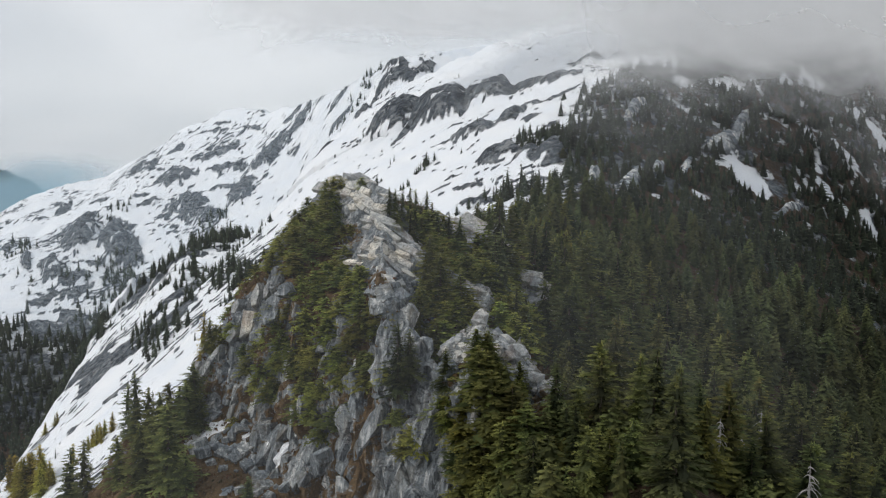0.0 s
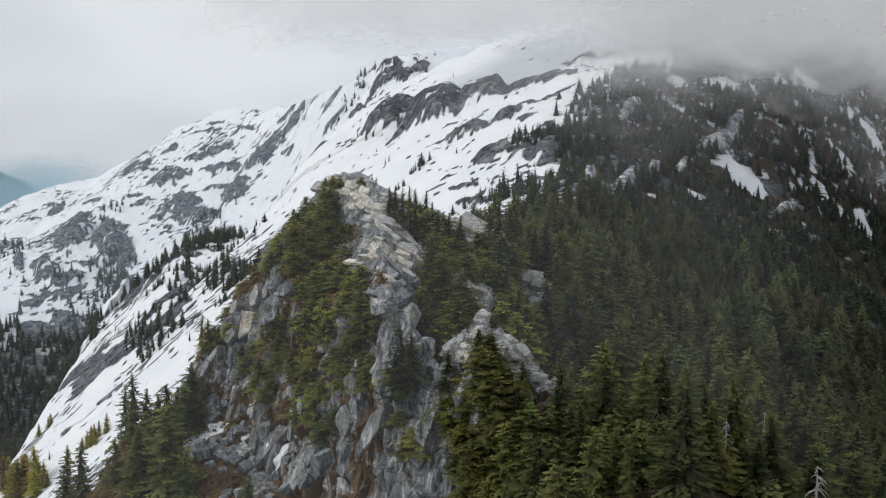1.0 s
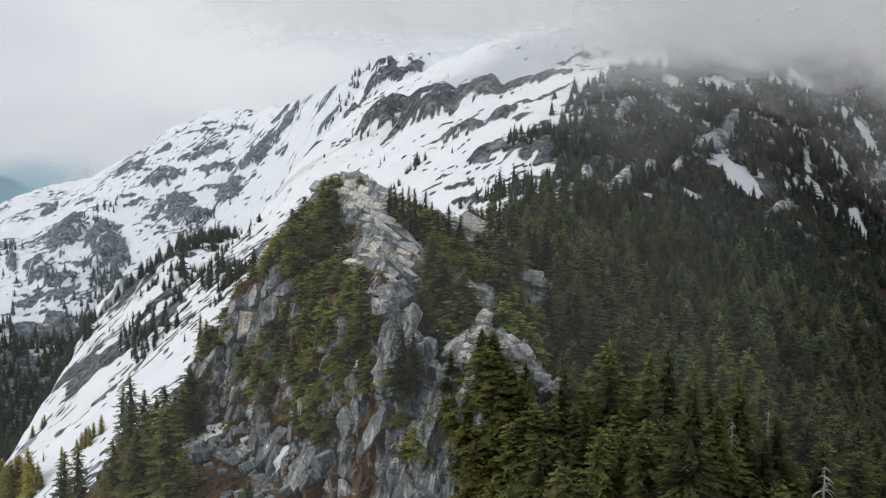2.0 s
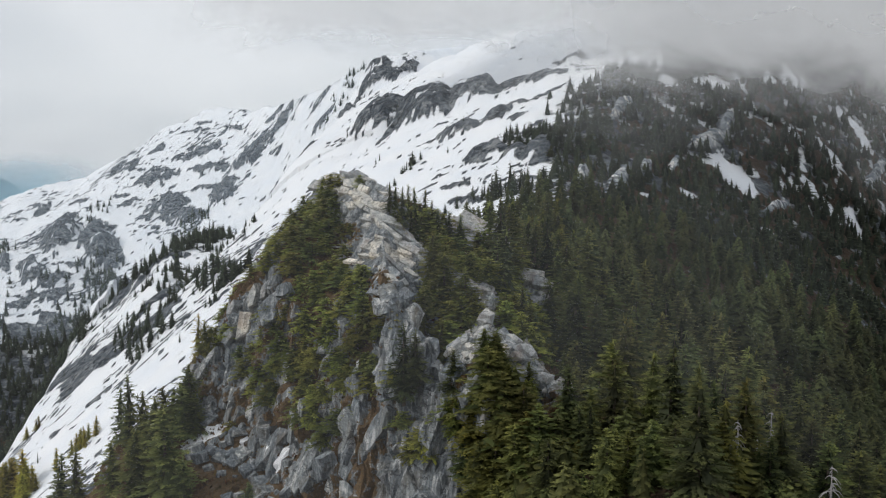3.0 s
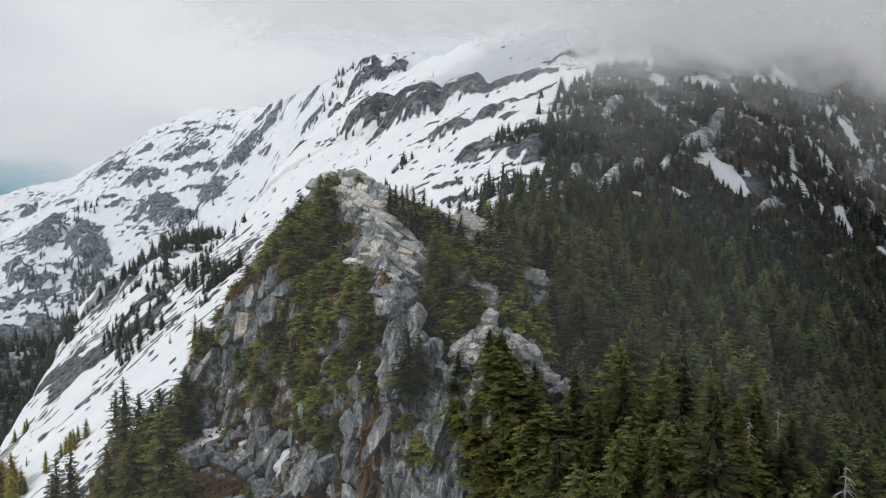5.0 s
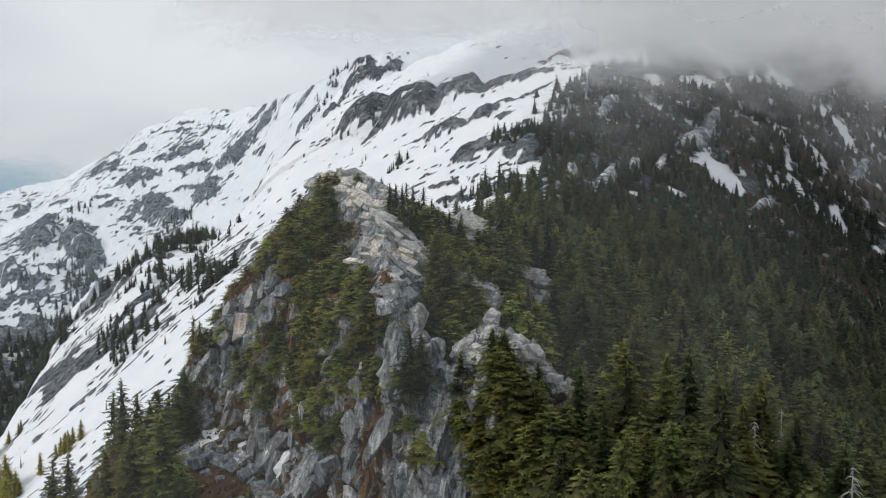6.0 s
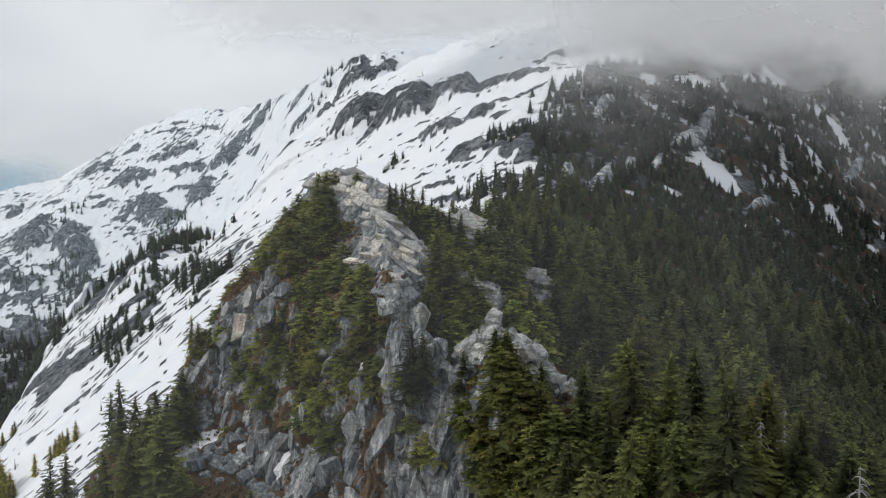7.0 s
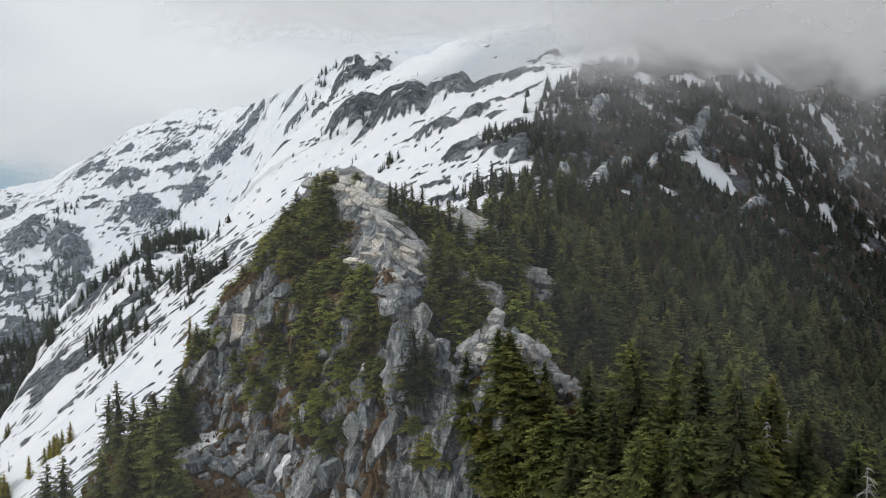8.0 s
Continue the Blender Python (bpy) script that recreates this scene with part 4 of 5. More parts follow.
LEDGE_TREES = [(-8.5, 154, 4, 1.1, 5), (-6.5, 152.5, 4.5, 1.1, 0), (-5.5, 157, 4, 1.1, 5), (-8, 157, 3.2, 1.1, 3), (-3.5, 155, 4.5, 1.1, 5), (-1.5, 157, 4, 1.1, 0),
               (-6, 160, 3.5, 1.1, 3), (-10, 157.5, 3, 1.1, 5), (-9.5, 155.5, 3, 1.2, 3), (-7.2, 155.2, 3.6, 1.2, 5), (-5, 153.5, 4, 1.2, 5), (-7.5, 150.5, 3.6, 1.2, 3), (-4, 150, 5, 1.1, 3), (-1, 150, 5, 1.1, 5), (1.5, 158, 4, 1.1, 0), (20, 88, 7, 1.3, 5), (23, 90, 6, 1.3, 0), (17, 91, 6, 1.3, 5), (26, 93.5, 6, 1.3, 0), (22, 86, 5, 1.3, 2), (-48.0, 145.3, 8, 1.2, 5), (-43.5, 140.3, 9, 1.2, 5), (-41.3, 140.7, 7, 1.2, 5), (-46.5, 146.2, 6, 1.2, 5), (-64.5, 141.3, 13, 0.9, 1), (-52.9, 134.3, 9, 1, 5), (-38.4, 123, 7, 1.1, 5), (-46.9, 128, 11, 1.1, 5), (-57, 150, 12, 0.9, 1), (-50, 141, 11, 1, 5),
               (-66, 146, 15, 0.9, 1), (-41.3, 147.1, 6, 1, 3), (-39.7, 148.9, 5, 1, 3), (3, 102, 8, 1.3, 5), (1.5, 105.5, 6, 1.2, 0), (7, 99, 9, 1.2, 5), (-28, 119, 5, 1.2, 2), (-31, 160.5, 3.5, 1, 5), (-33, 159, 4, 1, 1)]
CREST_TREES = [(-8.2, 142.8, 5.5, 0.95, 5), (-7.1, 143.0, 6.0, 0.95, 0), (-6.5, 163.4, 5.5, 0.95, 3), (-5.3, 160.2, 7.0, 0.95, 5), (-4.3, 158.6, 6.0, 0.95, 0), (-3.3, 164.7, 6.5, 0.95, 5), (-2.1, 152.0, 6.0, 0.95, 3),
               (-9.1, 142.7, 4.5, 0.95, 5), (-1.1, 151.4, 6.0, 0.95, 5), (-7.7, 139.7, 5.0, 0.95, 3), (-5.6, 142.9, 5.5, 0.95, 5), (0.9, 151.6, 6.5, 0.95, 0), (2.9, 151.8, 7.0, 0.95, 5)]
for x, y, h, wide, k in CRAG_TREES + LEDGE_TREES + CREST_TREES:
    plant(kinds[k], x, y, h, 0.3, wide, "dark green hemlock rooted on the rocks of the crag" if k not in (3, 4, 5) else "yellow-green hemlock rooted on the rocks of the crag", "crag trees")


tx, ty = scatter(rng, -1, 20, 97, 112, 2.2, lambda x, y: 0.9 * (x > 104 - 0.95 * y) * (plane_line(x, y, CLIFF_LINE) > 0.3) * (np.abs(plane_line(x, y, [p[:2] for p in TALUS_RIB])) > 2.2))
for x, y in zip(tx, ty):
    plant(kinds[rng.choice(6, p=[0.1, 0.05, 0.1, 0.35, 0, 0.4])], x, y, rng.uniform(3.4, 6.2), 0.3, rng.uniform(1.1, 1.5), "small dark green hemlock below the talus", "crag trees")


# the yellow-green stand on the spine behind the crag
yx, yy = scatter(rng, 12, 46, 176, 300, 7.0, lambda x, y: 0.8 * (np.abs(x - np.interp(y, [176, 190, 235, 313], [12, 18, 33, 45])) < 9))
for x, y in zip(yx, yy):
    plant(kinds[rng.choice(4, p=[0.15, 0.05, 0.1, 0.7])], x, y, rng.uniform(9, 17), 0.5, rng.uniform(0.85, 1.1), "yellow-green hemlock standing on the ridge behind the crag", "ridge trees")


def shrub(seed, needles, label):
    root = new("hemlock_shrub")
    (tv, tf), co, leaf_lightness = conifer_meshes(seed, 10.0, 7.5, 66, 15, 0.5, 0.08, 1.6, 0.35, 0.7, 0.5)
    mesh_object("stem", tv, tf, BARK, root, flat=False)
    triangle_object("foliage", co, leaf_lightness, needles, root)
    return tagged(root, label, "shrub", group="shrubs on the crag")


shrubs = [shrub(21, NEEDLES_BRIGHT, "low yellow-green hemlock shrub clinging to the crag"),
          shrub(22, NEEDLES_SHRUB, "low dark green hemlock shrub clinging to the crag"),
          shrub(23, NEEDLES_BRIGHT, "sprawling yellow-green hemlock shrub clinging to the crag")]


def shrub_chance(x, y):
    left = smooth(0.5, 0.1, bare_crest(x, y)) * smooth(-1, -3, spur_side(x, y)) * smooth(-0.8, 1.2, plane_line(x, y, CLIFF_LINE)) * smooth(-46, -40, x)
    right = smooth(5, 7, spur_side(x, y)) * smooth(113, 118, y) * smooth(0.5, 0.1, talus(x, y))
    left = left * smooth(0.9, 1.1, np.hypot((x + 36.5) / 5.5, (y - 156) / 5)) * smooth(0.8, 1.1, np.hypot((x + 31) / 2.5, (y - 150) / 3)) * smooth(0.8, 1.1, np.hypot((x + 34.5) / 3.5, (y - 146.5) / 4))
    return (y < 172) * np.clip(left * (0.68 + 1.2 * fbm(x, y, 9, 2, 87)) + right * 0.8 * (x < 14) * (y < 157), 0, 1)


bx, by = scatter(rng, -46, 16, 104, 174, 2.0, shrub_chance)
for x, y in zip(bx, by):
    k = rng.choice(3, p=[0.38, 0.27, 0.35])
    tall = 1.0 if spur_side(np.array([x]), np.array([y]))[0] < 0 else 1.7
    plant(shrubs[k], x, y, rng.uniform(1.6, 3.5) * tall, 0.25, rng.uniform(0.8, 1.2) / tall ** 0.5)
for x, y, h in [(-20.8, 160, 3), (-22.5, 163, 2.6), (-14.9, 154.5, 2), (-3.4, 109.6, 3.4), (-11.5, 121.6, 3), (-17.9, 121.6, 3), (-12.6, 128.9, 3), (-35, 138.6, 2), (-19, 158, 2.4)]:
    plant(shrubs[2], x, y, h, 0.3)

for x, y in [(-31.6, 141.3), (-27.2, 136.2), (-23.7, 132.2), (-29.9, 140.6), (-21.7, 130.9), (-19.5, 127.9), (-15.5, 123.5), (-26.3, 136.4), (-34.8, 144.8), (-17.7, 127.6), (-12.0, 123.1), (-13.7, 123.3), (-22.1, 133.5), (-44.1, 149.1), (-15.9, 127.9), (-20.8, 137.2), (-25.4, 143.0), (-30.1, 147.0)]:
    plant(shrubs[rng.choice(3)], x, y, rng.uniform(2.4, 3.8), 0.2, rng.uniform(0.8, 1.1))

# the first of each kind take places of their own
for k, (kind, x, y, h) in enumerate(zip(kinds + shrubs, (14, 19, 24, 29, -186, -44, -27.9, -21.3, -31.5), (104, 101, 96, 92, 412, 131, 135, 128.2, 138.9), (8, 11, 13, 10, 12, 8, 3.4, 3.2, 2.6))):
    kind.matrix_basis = Matrix.Translation((x, y, float(land_height(np.array([float(x)]), np.array([float(y)]))[0]) - 0.3)) @ Matrix.Scale(h / 10.0, 4)


def snag(seed, x, y, height):
    """A dead tree: a bare stem and bleached, drooping branches."""
    r = random.Random(seed)
    root = new("dead_tree")
    z = float(land_height(np.array([float(x)]), np.array([float(y)]))[0])
    (tv, tf), _, _ = conifer_meshes(seed, height, 1.0, 4, 3)
    mesh_object("trunk", tv, tf, DEAD_WOOD, root, flat=False)
    for k in range(34):
        t = 0.45 + 0.5 * r.random()
        a = r.uniform(0, 6.28)
        reach = height * 0.24 * (1.08 - t) * r.choice((0.3, 0.6, 1.0, 1.3)) + 0.2
        pts = [Vector((math.cos(a) * reach * u, math.sin(a) * reach * u, height * t + reach * (0.35 * u - 0.95 * u * u))) for u in (0, 0.3, 0.6, 0.85, 1.0)]
        verts, faces = [], []
        for i, p in enumerate(pts):
            w = 0.075 * (1 - 0.7 * i / 4)
            side = Vector((-math.sin(a), math.cos(a), 0)) * w
            verts += [p + side, p - side, p + Vector((0, 0, w * 1.6))]
        for i in range(4):
            for c in range(3):
                d = (c + 1) % 3
                faces.append((i * 3 + c, i * 3 + d, i * 3 + 3 + d, i * 3 + 3 + c))
        mesh_object("branch", verts, faces, DEAD_WOOD, root)
    root.location = (x, y, z - 0.3)
    return tagged(root, "dead conifer with bleached drooping branches among the living trees", "dead tree", group="dead trees")


snag(401, 38.8, 88, 10.5)
snag(402, 31.5, 95, 8.5)
snag(403, 14.5, 105.5, 4.5)
snag(404, 45, 118, 11)
snag(405, 44.7, 134.5, 8)
snag(406, 36.1, 100.7, 7)


# ---- slabs and boulders ----
def stone_mesh(name, seed, flatness):
    """An angular block: the hull of a few points on a box with worn corners."""
    r = random.Random(seed)
    bm = bmesh.new()
    for k in range(15):
        p = Vector((r.uniform(-1, 1), r.uniform(-1, 1), r.uniform(-1, 1)))
        p = p / max(abs(p.x), abs(p.y), abs(p.z)) * r.uniform(0.86, 1.0)
        bm.verts.new((p.x, p.y, p.z * flatness))
    done = bmesh.ops.convex_hull(bm, input=bm.verts)
    bmesh.ops.delete(bm, geom=list({v for v in done["geom_interior"] + done["geom_unused"] if isinstance(v, bmesh.types.BMVert)}), context="VERTS")
    me = bpy.data.meshes.new(name)
    bm.to_mesh(me)
    bm.free()
    return me


def plate_mesh(name, seed, least=4):
    """A split slab: an uneven polygon with flat faces and broken, chamfered edges."""
    r = random.Random(seed)
    n = r.randint(least, least + 2)
    turn = r.uniform(0, 6.28)
    rim = [(turn + 2 * math.pi * (k + r.uniform(-0.28, 0.28)) / n, r.uniform(0.78, 1.1)) for k in range(n)]
    bm = bmesh.new()
    rings = []
    for z, grow in ((-1.0, 1.05), (0.72, 1.0), (1.0, 0.9)):
        rings.append([bm.verts.new((math.cos(a) * d * grow + r.uniform(-0.05, 0.05), math.sin(a) * d * grow + r.uniform(-0.05, 0.05), z + 0.12 * math.cos(a - turn) + r.uniform(-0.04, 0.04))) for a, d in rim])
    for low, high in zip(rings, rings[1:]):
        for k in range(n):
            bm.faces.new((low[k], low[(k + 1) % n], high[(k + 1) % n], high[k]))
    bm.faces.new(rings[-1])
    bm.faces.new(rings[0][::-1])
    me = bpy.data.meshes.new(name)
    bm.to_mesh(me)
    bm.free()
    return me


def split_mesh(name, seed):
    """A long split slab: straight sides, broken skewed ends, a stepped top with sharp edges."""
    r = random.Random(seed)
    skew_a, skew_b = r.uniform(-0.25, 0.35), r.uniform(-0.25, 0.35)
    taper = r.uniform(0.72, 1.0)
    rim = [(-1 + skew_a, -1), (0.1 + r.uniform(-0.3, 0.3), -1.0 + r.uniform(-0.12, 0.04)), (1 + skew_b, -taper), (1 - skew_b, taper), (-0.1 + r.uniform(-0.3, 0.3), 1.0 + r.uniform(-0.1, 0.08)), (-1 - skew_a, 1)]
    n, tilt = len(rim), r.uniform(-0.15, 0.15)
    bm = bmesh.new()
    rings = []
    for z, grow in ((-1.0, 1.02), (0.85, 1.0), (1.0, 0.95)):
        rings.append([bm.verts.new((x * grow, y * grow, z + tilt * x + r.uniform(-0.05, 0.05))) for x, y in rim])
    for low, high in zip(rings, rings[1:]):
        for k in range(n):
            bm.faces.new((low[k], low[(k + 1) % n], high[(k + 1) % n], high[k]))
    bm.faces.new(rings[-1])
    bm.faces.new(rings[0][::-1])
    me = bpy.data.meshes.new(name)
    bm.to_mesh(me)
    bm.free()
    return me


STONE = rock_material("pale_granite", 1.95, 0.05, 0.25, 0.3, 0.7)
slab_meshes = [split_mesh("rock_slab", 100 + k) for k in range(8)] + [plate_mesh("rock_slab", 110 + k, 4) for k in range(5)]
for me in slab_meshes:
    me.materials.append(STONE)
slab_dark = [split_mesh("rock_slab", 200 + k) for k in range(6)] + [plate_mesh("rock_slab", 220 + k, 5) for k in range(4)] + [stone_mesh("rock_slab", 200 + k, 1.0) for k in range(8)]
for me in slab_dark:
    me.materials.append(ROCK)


def crag_point(x, y):
    """A point of the crag's surface and the direction it faces."""
    x, y = np.array([float(x)]), np.array([float(y)])
    px, py, pz, _ = crag_surface(x, y)
    e = 1.2
    nx = -(crag_height(x + e, y) - crag_height(x - e, y)) / (2 * e)
    ny = -(crag_height(x, y + e) - crag_height(x, y - e)) / (2 * e)
    return Vector((px[0], py[0], pz[0])), Vector((nx[0], ny[0], 1)).normalized()


def lay(name, me, place, facing, along, size, parent=None):
    """A stone with its third axis along facing and its first near along."""
    z = facing.normalized()
    y = z.cross(along).normalized()
    x = y.cross(z)
    ob = new(name, me)
    ob.matrix_basis = Matrix.Translation(place) @ Matrix((x, y, z)).transposed().to_4x4() @ Matrix.Diagonal((*size, 1))
    if parent:
        ob.parent = parent
    return ob


jit = lambda a: Vector((rng.uniform(-a, a), rng.uniform(-a, a), rng.uniform(-a, a)))
# the great slabs of the bare crest: place, half length, half width, how far they dip to the right, and whether pale
CREST_SLABS = [(-10.8, 148.1, 2.7, 2.0, 40, 0), (-15.3, 149.4, 1.9, 1.0, 15, 1), (-12.9, 148.1, 3.4, 0.9, 40, 1), (-11.4, 143.7, 1.5, 1.0, 50, 1), (-12.9, 144.4, 1.3, 0.8, 10, 1),
               (-13.6, 140.3, 2.0, 1.3, 75, 1), (-10.9, 134.2, 1.9, 1.8, 60, 1), (-8.0, 140.0, 2.8, 0.8, 40, 1), (-6.9, 140.3, 2.6, 0.7, 42, 1), (-7.4, 137.5, 2.5, 0.9, 30, 1),
               (-7.7, 134.7, 2.5, 0.8, 30, 1), (-7.3, 132.6, 1.8, 0.8, 35, 1), (-8.1, 128.9, 1.6, 1.3, 60, 0), (-8.1, 124.2, 1.3, 0.9, 55, 1), (-7.1, 127.5, 1.4, 0.9, -40, 1),
               (-7.8, 121.4, 1.5, 1.4, 70, 0), (-16.1, 155.3, 2.4, 1.3, 20, 1), (-19.3, 160.1, 2.7, 1.2, 15, 1), (-14.2, 151.9, 2.1, 1.1, 35, 1), (-17.5, 154.9, 1.8, 1.2, 30, 1),
               (-10.1, 144.2, 2.0, 0.7, 20, 1), (-8.9, 140.3, 1.7, 0.9, 45, 1), (-5.7, 134.7, 1.7, 0.6, 45, 1), (-6.2, 126.4, 1.4, 1.2, 60, 0), (-8.4, 120.5, 1.5, 1.2, 75, 0)]
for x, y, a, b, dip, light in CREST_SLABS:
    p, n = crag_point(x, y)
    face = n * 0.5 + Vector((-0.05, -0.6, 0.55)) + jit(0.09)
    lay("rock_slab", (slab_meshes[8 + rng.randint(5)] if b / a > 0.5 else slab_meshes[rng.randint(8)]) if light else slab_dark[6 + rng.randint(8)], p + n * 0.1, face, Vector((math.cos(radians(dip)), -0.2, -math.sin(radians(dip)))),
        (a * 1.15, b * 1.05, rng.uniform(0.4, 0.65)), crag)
# broken stone between them
px, py = scatter(rng, -30, 4, 131, 172, 2.0, lambda x, y: bare_crest(x - 0.9, y) * 0.95)
for x, y in zip(px, py):
    p, n = crag_point(x, y)
    lay("rock_slab", slab_meshes[rng.randint(11)], p + n * rng.uniform(-0.35, 0.25), n * 0.75 + Vector((0.1, -0.45, 0.45)) + jit(0.2), Vector((0.82, -0.2, -0.55)) + jit(0.2),
        (rng.uniform(0.7, 1.4) * rng.choice((0.7, 1.2, 2.1)), rng.uniform(0.3, 0.65) * rng.choice((0.8, 1.0, 1.7)), rng.uniform(0.25, 0.5)), crag)
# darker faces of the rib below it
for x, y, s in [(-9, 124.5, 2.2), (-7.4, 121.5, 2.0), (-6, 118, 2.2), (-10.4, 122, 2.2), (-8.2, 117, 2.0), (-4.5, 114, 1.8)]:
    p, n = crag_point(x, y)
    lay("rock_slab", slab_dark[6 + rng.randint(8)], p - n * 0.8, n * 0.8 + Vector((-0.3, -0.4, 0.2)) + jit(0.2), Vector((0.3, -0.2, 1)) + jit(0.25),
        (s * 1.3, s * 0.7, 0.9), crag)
# pale rock on the ridge behind
for x, y, s in [(-1.5, 169, 2.2), (0.5, 168, 2.4), (2.5, 169.5, 2.2), (4.5, 169, 2.6), (6, 170.5, 2.4), (7.5, 170, 2.6), (9, 171.5, 2.2), (5.5, 167, 1.8), (8, 167.5, 1.8), (10.5, 170, 1.6),
                (12.5, 152, 1.6), (14, 151, 2.0), (15.5, 152.5, 2.2), (16.5, 151, 1.6), (13.5, 149, 1.2), (15.5, 148.5, 1.3), (17.5, 149.5, 1.1), (14.8, 146.5, 0.9), (18.2, 152, 1.3)]:
    p, n = crag_point(x, y)
    lay("rock_slab", slab_meshes[rng.randint(8)], p + n * 0.1, n * 0.7 + Vector((-0.1, -0.5, 0.4)) + jit(0.25), Vector((0.85, 0, -0.5)) + jit(0.3), (s * (1.6 if y > 160 else 0.95), s * (1.0 if y > 160 else 0.7), s * 0.4), crag)
# great slabs leaning on the left shoulder
for x, y, tall, wide, stock in [(-34.9, 147.7, 3.4, 1.8, slab_meshes), (-32.8, 147.5, 2.7, 1.1, slab_meshes), (-37.3, 153.5, 1.9, 1.0, slab_meshes), (-28.3, 141.6, 3.4, 2.2, slab_dark), (-37.4, 148.3, 1.6, 1.2, slab_meshes), (-30.7, 145.5, 2.0, 0.8, slab_meshes), (-24.8, 139.2, 1.6, 1.4, slab_dark), (-21.6, 130.2, 2.4, 1.3, slab_dark), (-18.7, 128.6, 2.6, 1.0, slab_dark),
                                (-41.2, 153.5, 2.6, 1.2, slab_meshes), (-43.5, 150.5, 1.8, 1.2, slab_meshes)]:
    p, n = crag_point(x, y)
    lay("rock_slab", stock[(8 if stock is slab_meshes else 6) + rng.randint(4)], p + Vector((-0.3, -1.1, 0.5)), Vector((-0.35, -0.85, 0.35)) + jit(0.1), Vector((0.3, 0.1, 1)) + jit(0.12), (tall, wide, 0.9), crag)
# slabs standing in the cliff
cliff = []
for k in range(400):
    t = rng.uniform(0, 1)
    x = -48 + 58 * t
    y = float(np.interp(x, [c[0] for c in CLIFF_LINE], [c[1] for c in CLIFF_LINE])) + rng.uniform(-3.5, 5.5)
    cliff.append((x, y))
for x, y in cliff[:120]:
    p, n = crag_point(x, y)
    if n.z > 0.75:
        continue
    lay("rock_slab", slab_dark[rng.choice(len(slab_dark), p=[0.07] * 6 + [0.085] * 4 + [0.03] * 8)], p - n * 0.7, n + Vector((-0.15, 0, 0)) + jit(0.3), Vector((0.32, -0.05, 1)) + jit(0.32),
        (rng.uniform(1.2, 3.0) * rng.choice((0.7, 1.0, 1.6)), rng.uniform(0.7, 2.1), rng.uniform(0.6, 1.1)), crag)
# blocks lying on the ledge at the cliff's foot
for k in range(150):
    x = rng.uniform(-44, -17)
    y = float(np.interp(x, [c[0] for c in CLIFF_LINE], [c[1] for c in CLIFF_LINE])) - abs(rng.normal()) * 7 - 1
    p, n = crag_point(x, y)
    s = rng.uniform(0.3, 0.9) * (1.9 if rng.uniform() < 0.15 else 1.0)
    if min(np.hypot(x - px, (y - py) * 1.5) - max(a, b) for px, py, a, b in SNOW_PATCHES) < s * 1.1:
        continue
    ob = lay("boulder", slab_dark[rng.randint(8)], p + n * s * 0.2, n + jit(0.5), jit(1.0) + Vector((0.01, 0, 0)), (s * rng.uniform(1, 1.7), s, s * rng.uniform(0.5, 0.8)))
    tagged(ob, "angular grey block lying in the heather below the cliff", "boulder", group="fallen blocks")
# heather and dry grass in tufts between the rocks
hx_, hy_ = scatter(rng, -48, 14, 112, 172, 0.75, lambda x, y: (1 - bare_crest(x, y)) * np.clip(0.35 + 1.1 * fbm(x, y, 9, 4, 71), 0, 0.9) * (talus(x, y) < 0.3)
                   * ((plane_line(x, y, CLIFF_LINE) > 1) | (x < -16)))
tx_, ty_, tz_, _ = crag_surface(hx_, hy_)
tufts, lightnesses, own = [], [], []
for x, y, z in zip(tx_, ty_, tz_):
    tone = rng.uniform()
    for k in range(6):
        a, h = rng.uniform(0, 6.28), rng.uniform(0.25, 0.6)
        q, w = Vector((x + rng.normal() * 0.25, y + rng.normal() * 0.25, z)), Vector((math.cos(a), math.sin(a), 0))
        side = Vector((-w.y, w.x, 0)) * rng.uniform(0.1, 0.22)
        tufts.append([list(q - side), list(q + side), list(q + w * h * 0.5 + Vector((0, 0, h)))])
        lightnesses.append(rng.uniform(0.1, 0.9))
        own.append(tone)
tagged(triangle_object("heather", np.array(tufts), np.array(lightnesses), HEATHER, None, np.array(own)), "brown and olive tufts of heather and dry grass on the crag", "heather", kind="stuff")


def dead_shrub(seed, x, y, size):
    """Bleached, twisted dead stems spreading over the rock."""
    r = random.Random(seed)
    root = new("dead_shrub")
    p, n = crag_point(x, y)
    for k in range(7):
        a = r.uniform(0, 6.28)
        at, way = Vector((0, 0, 0)), Vector((math.cos(a), math.sin(a), r.uniform(0.2, 0.9))).normalized()
        verts, faces, w = [], [], 0.09
        for i in range(6):
            side = way.cross(Vector((0, 0, 1))).normalized() * w
            verts += [at + side, at - side, at + Vector((0, 0, w * 1.7))]
            at = at + way * (size * 0.2)
            way = (way + Vector((r.uniform(-0.5, 0.5), r.uniform(-0.5, 0.5), r.uniform(-0.55, 0.3)))).normalized()
            w *= 0.8
        for i in range(5):
            for c in range(3):
                d = (c + 1) % 3
                faces.append((i * 3 + c, i * 3 + d, i * 3 + 3 + d, i * 3 + 3 + c))
        mesh_object("stem", verts, faces, DEAD_WOOD, root)
    root.location = p + n * 0.3
    return tagged(root, "bleached dead shrub with twisted stems on the rock", "dead shrub", group="dead shrubs")


for k, (x, y, size) in enumerate([(-17, 148, 2.4), (-17.5, 145, 2.0), (-16, 142, 2.2), (-18.5, 151, 1.8)]):
    dead_shrub(500 + k, x, y, size)
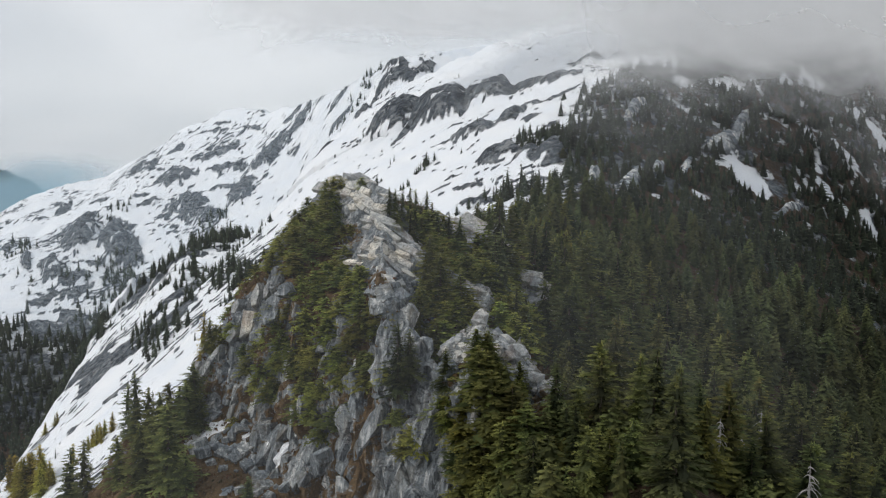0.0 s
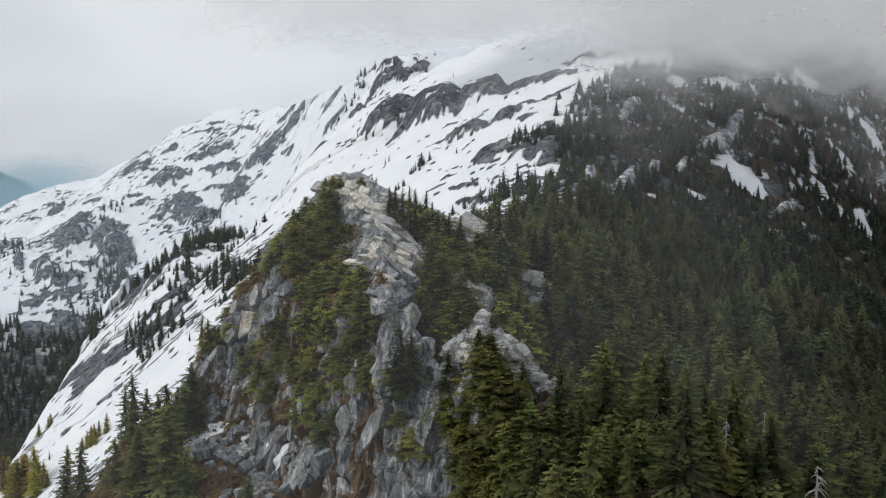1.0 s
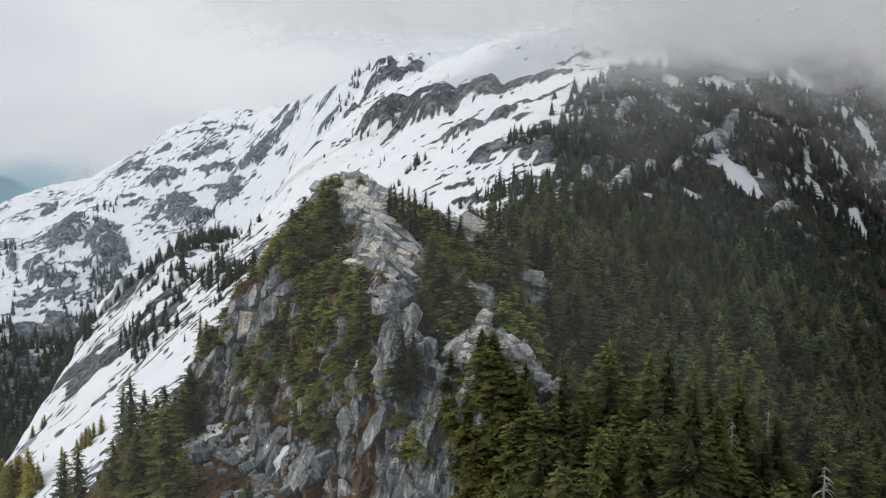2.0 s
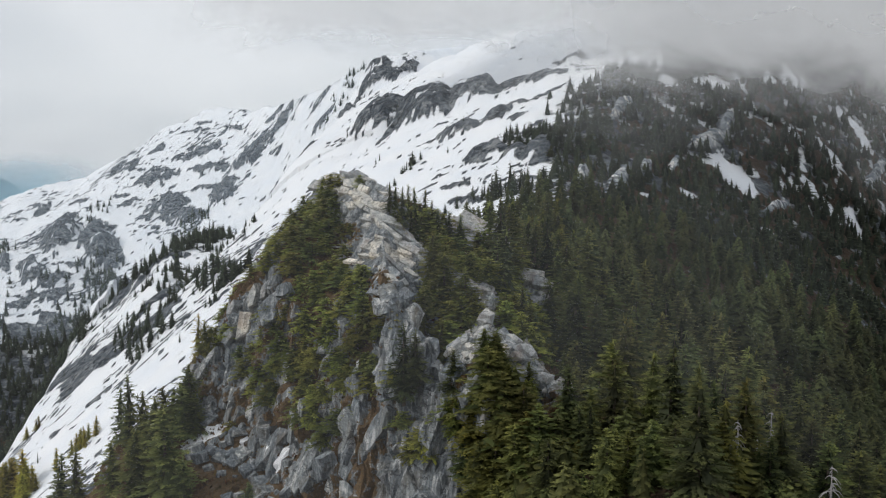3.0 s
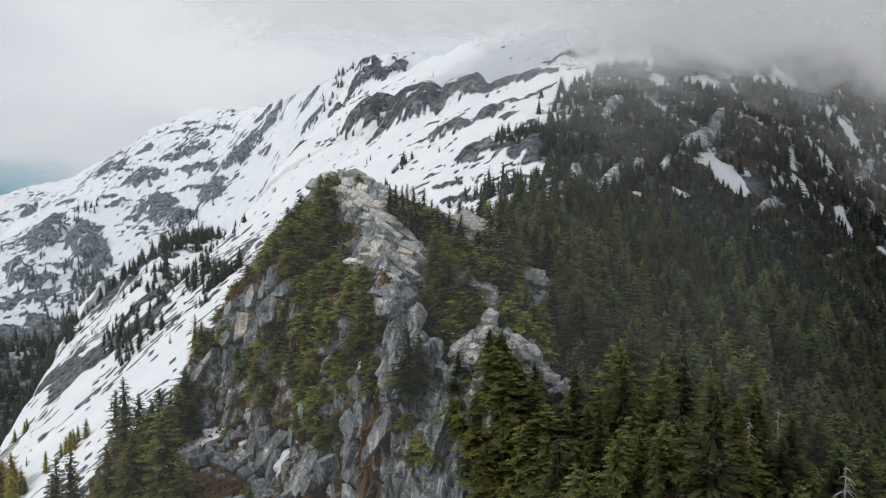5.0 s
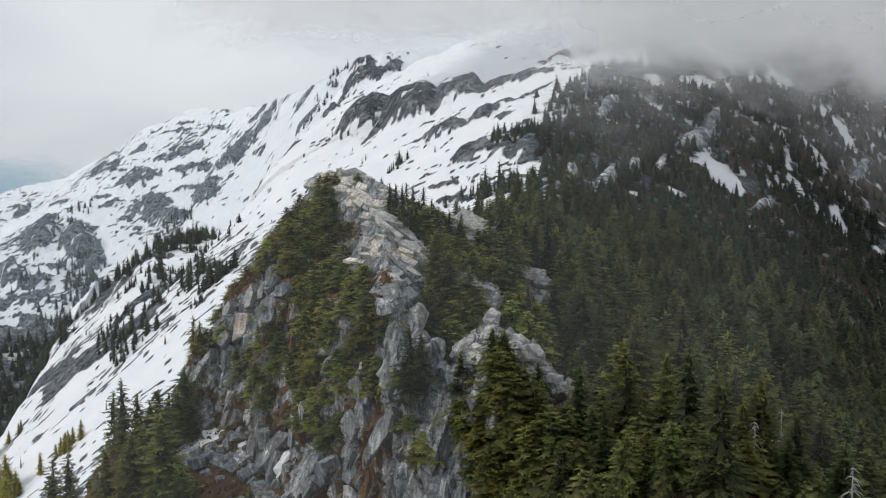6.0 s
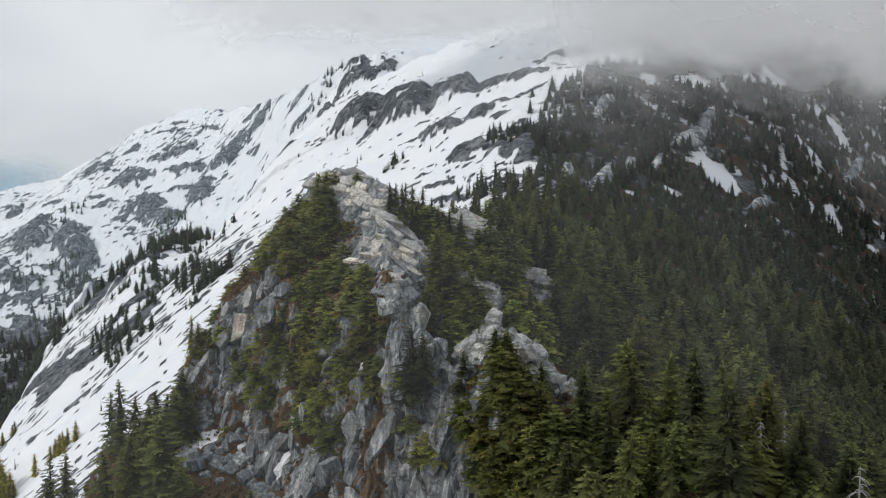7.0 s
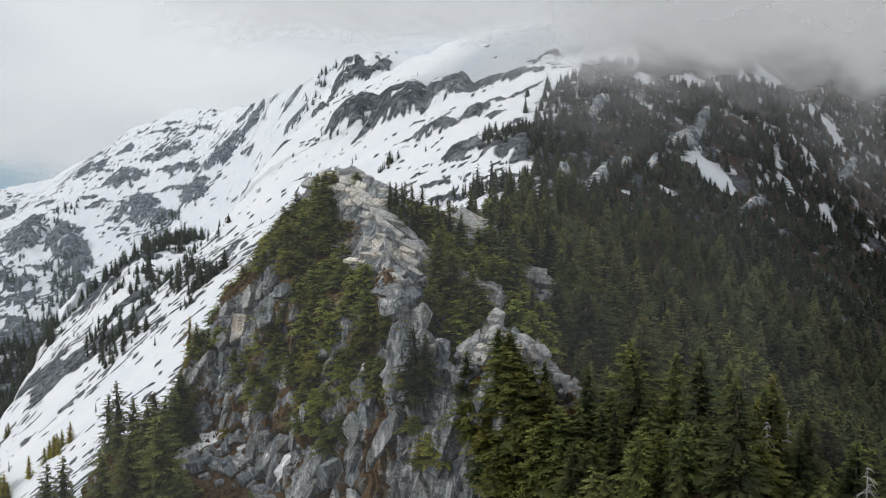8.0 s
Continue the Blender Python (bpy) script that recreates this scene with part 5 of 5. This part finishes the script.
# the talus on the right rib
boulders = [stone_mesh("boulder", 300 + k, 0.8) for k in range(7)]
for me in boulders:
    me.materials.append(STONE)
tx, ty = scatter(rng, -4, 16, 108, 138, 0.95, lambda x, y: talus(x, y) * 0.8)
for x, y in zip(tx, ty):
    p, n = crag_point(x, y)
    s = rng.uniform(0.3, 0.7) * (1.9 if rng.uniform() < 0.14 else 1.0)
    ob = lay("boulder", boulders[rng.randint(7)], p + n * s * 0.25, n + jit(0.4), jit(1.0) + Vector((0.01, 0, 0)), (s * rng.uniform(1, 1.6), s, s * rng.uniform(0.6, 0.9)))
    tagged(ob, "angular pale grey granite boulder lying in the talus", "boulder", group="talus boulders")


# ---- mist, haze sheets and cloud ----
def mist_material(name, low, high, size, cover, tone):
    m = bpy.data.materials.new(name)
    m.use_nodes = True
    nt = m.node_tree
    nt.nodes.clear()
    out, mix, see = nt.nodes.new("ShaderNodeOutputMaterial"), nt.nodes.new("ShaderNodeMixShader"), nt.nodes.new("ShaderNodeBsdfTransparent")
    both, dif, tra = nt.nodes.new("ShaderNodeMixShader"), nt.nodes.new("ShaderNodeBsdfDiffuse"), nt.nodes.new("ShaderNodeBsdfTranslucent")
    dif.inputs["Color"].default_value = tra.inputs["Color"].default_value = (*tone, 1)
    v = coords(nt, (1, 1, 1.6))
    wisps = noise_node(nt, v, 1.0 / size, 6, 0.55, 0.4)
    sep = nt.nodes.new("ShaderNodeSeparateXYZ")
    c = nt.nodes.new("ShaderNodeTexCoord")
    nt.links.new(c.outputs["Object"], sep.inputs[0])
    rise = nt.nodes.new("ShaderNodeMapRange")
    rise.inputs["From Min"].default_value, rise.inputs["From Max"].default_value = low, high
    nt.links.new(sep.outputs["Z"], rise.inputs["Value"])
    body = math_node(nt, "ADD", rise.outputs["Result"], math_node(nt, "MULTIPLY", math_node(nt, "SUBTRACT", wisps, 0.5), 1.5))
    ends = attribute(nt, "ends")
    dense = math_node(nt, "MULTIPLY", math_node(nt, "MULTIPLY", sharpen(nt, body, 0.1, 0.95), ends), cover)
    nt.links.new(dense, mix.inputs["Fac"])
    nt.links.new(dif.outputs[0], both.inputs[1])
    nt.links.new(tra.outputs[0], both.inputs[2])
    nt.links.new(see.outputs[0], mix.inputs[1])
    nt.links.new(both.outputs[0], mix.inputs[2])
    nt.links.new(mix.outputs[0], out.inputs["Surface"])
    return m


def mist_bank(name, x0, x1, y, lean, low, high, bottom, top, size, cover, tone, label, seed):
    """A billowing sheet for cloud, mist and painted haze across the valley, leaning back, thickening from low to high.
    """
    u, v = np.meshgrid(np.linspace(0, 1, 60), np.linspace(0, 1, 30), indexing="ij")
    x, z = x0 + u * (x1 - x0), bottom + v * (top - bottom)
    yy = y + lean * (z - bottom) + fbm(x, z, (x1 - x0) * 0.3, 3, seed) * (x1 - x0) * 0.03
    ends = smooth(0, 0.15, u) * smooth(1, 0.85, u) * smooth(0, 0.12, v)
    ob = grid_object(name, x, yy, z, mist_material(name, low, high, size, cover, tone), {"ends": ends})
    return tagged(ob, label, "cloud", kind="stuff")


mist_bank("cloud_bank", 40, 800, 420, 0.8, 130, 176, 112, 420, 70, 0.98, (0.98, 0.98, 0.985), "low grey cloud hiding the forested mountain top", 91)
mist_bank("cloud_bank", -230, 420, 650, 0.9, 186, 244, 160, 520, 70, 0.96, (0.93, 0.935, 0.94), "pale cloud drifting over the upper snowfield", 92)
mist_bank("cloud_bank", 70, 300, 450, 0.8, 118, 215, 110, 260, 34, 0.6, (0.86, 0.87, 0.89), "torn grey wisp of cloud before the rocky spur", 98)
# added veil: a faint pale sheet that lifts the darks like haze
mist_bank("haze_sheet", -140, 62, 72, 0.35, -90, -40, -30, 180, 30, 0.048, (0.9, 0.93, 0.97), "added haze veil lifting the darks of crag and forest", 93)
mist_bank("haze_sheet", -20, 620, 345, 0.5, 70, 200, 60, 330, 60, 0.27, (0.93, 0.95, 0.97), "thin mist before the forested mountain face", 99)
# haze of distance painted as two sheets with a blue tone
mist_bank("haze_sheet", -1400, 300, 1010, 0.3, -400, -300, -350, 420, 200, 0.10, (0.74, 0.88, 1.0), "sheet coloured blue for the haze over the valley", 95)
mist_bank("haze_sheet", -3600, -1250, 3300, 0.3, 240, 20, -500, 420, 500, 0.88, (0.46, 0.74, 0.90), "sheet coloured blue for the haze before the distant hills", 96)


# ---- distant hills across the valley ----
hx, hy = np.meshgrid(np.linspace(-4200, -1500, 120), np.linspace(3700, 4850, 30), indexing="ij")
hills = -500 + 500 * np.exp(-((hx + 2150) / 420) ** 2 - ((hy - 4300) / 420) ** 2) + 330 * np.exp(-((hx + 2500) / 500) ** 2 - ((hy - 4000) / 300) ** 2) + 60 * fbm(hx, hy, 300, 4, 97)
tagged(grid_object("distant_hills", hx, hy, hills, HILLS), "blue wooded hills far across the valley", "hills", kind="structure")
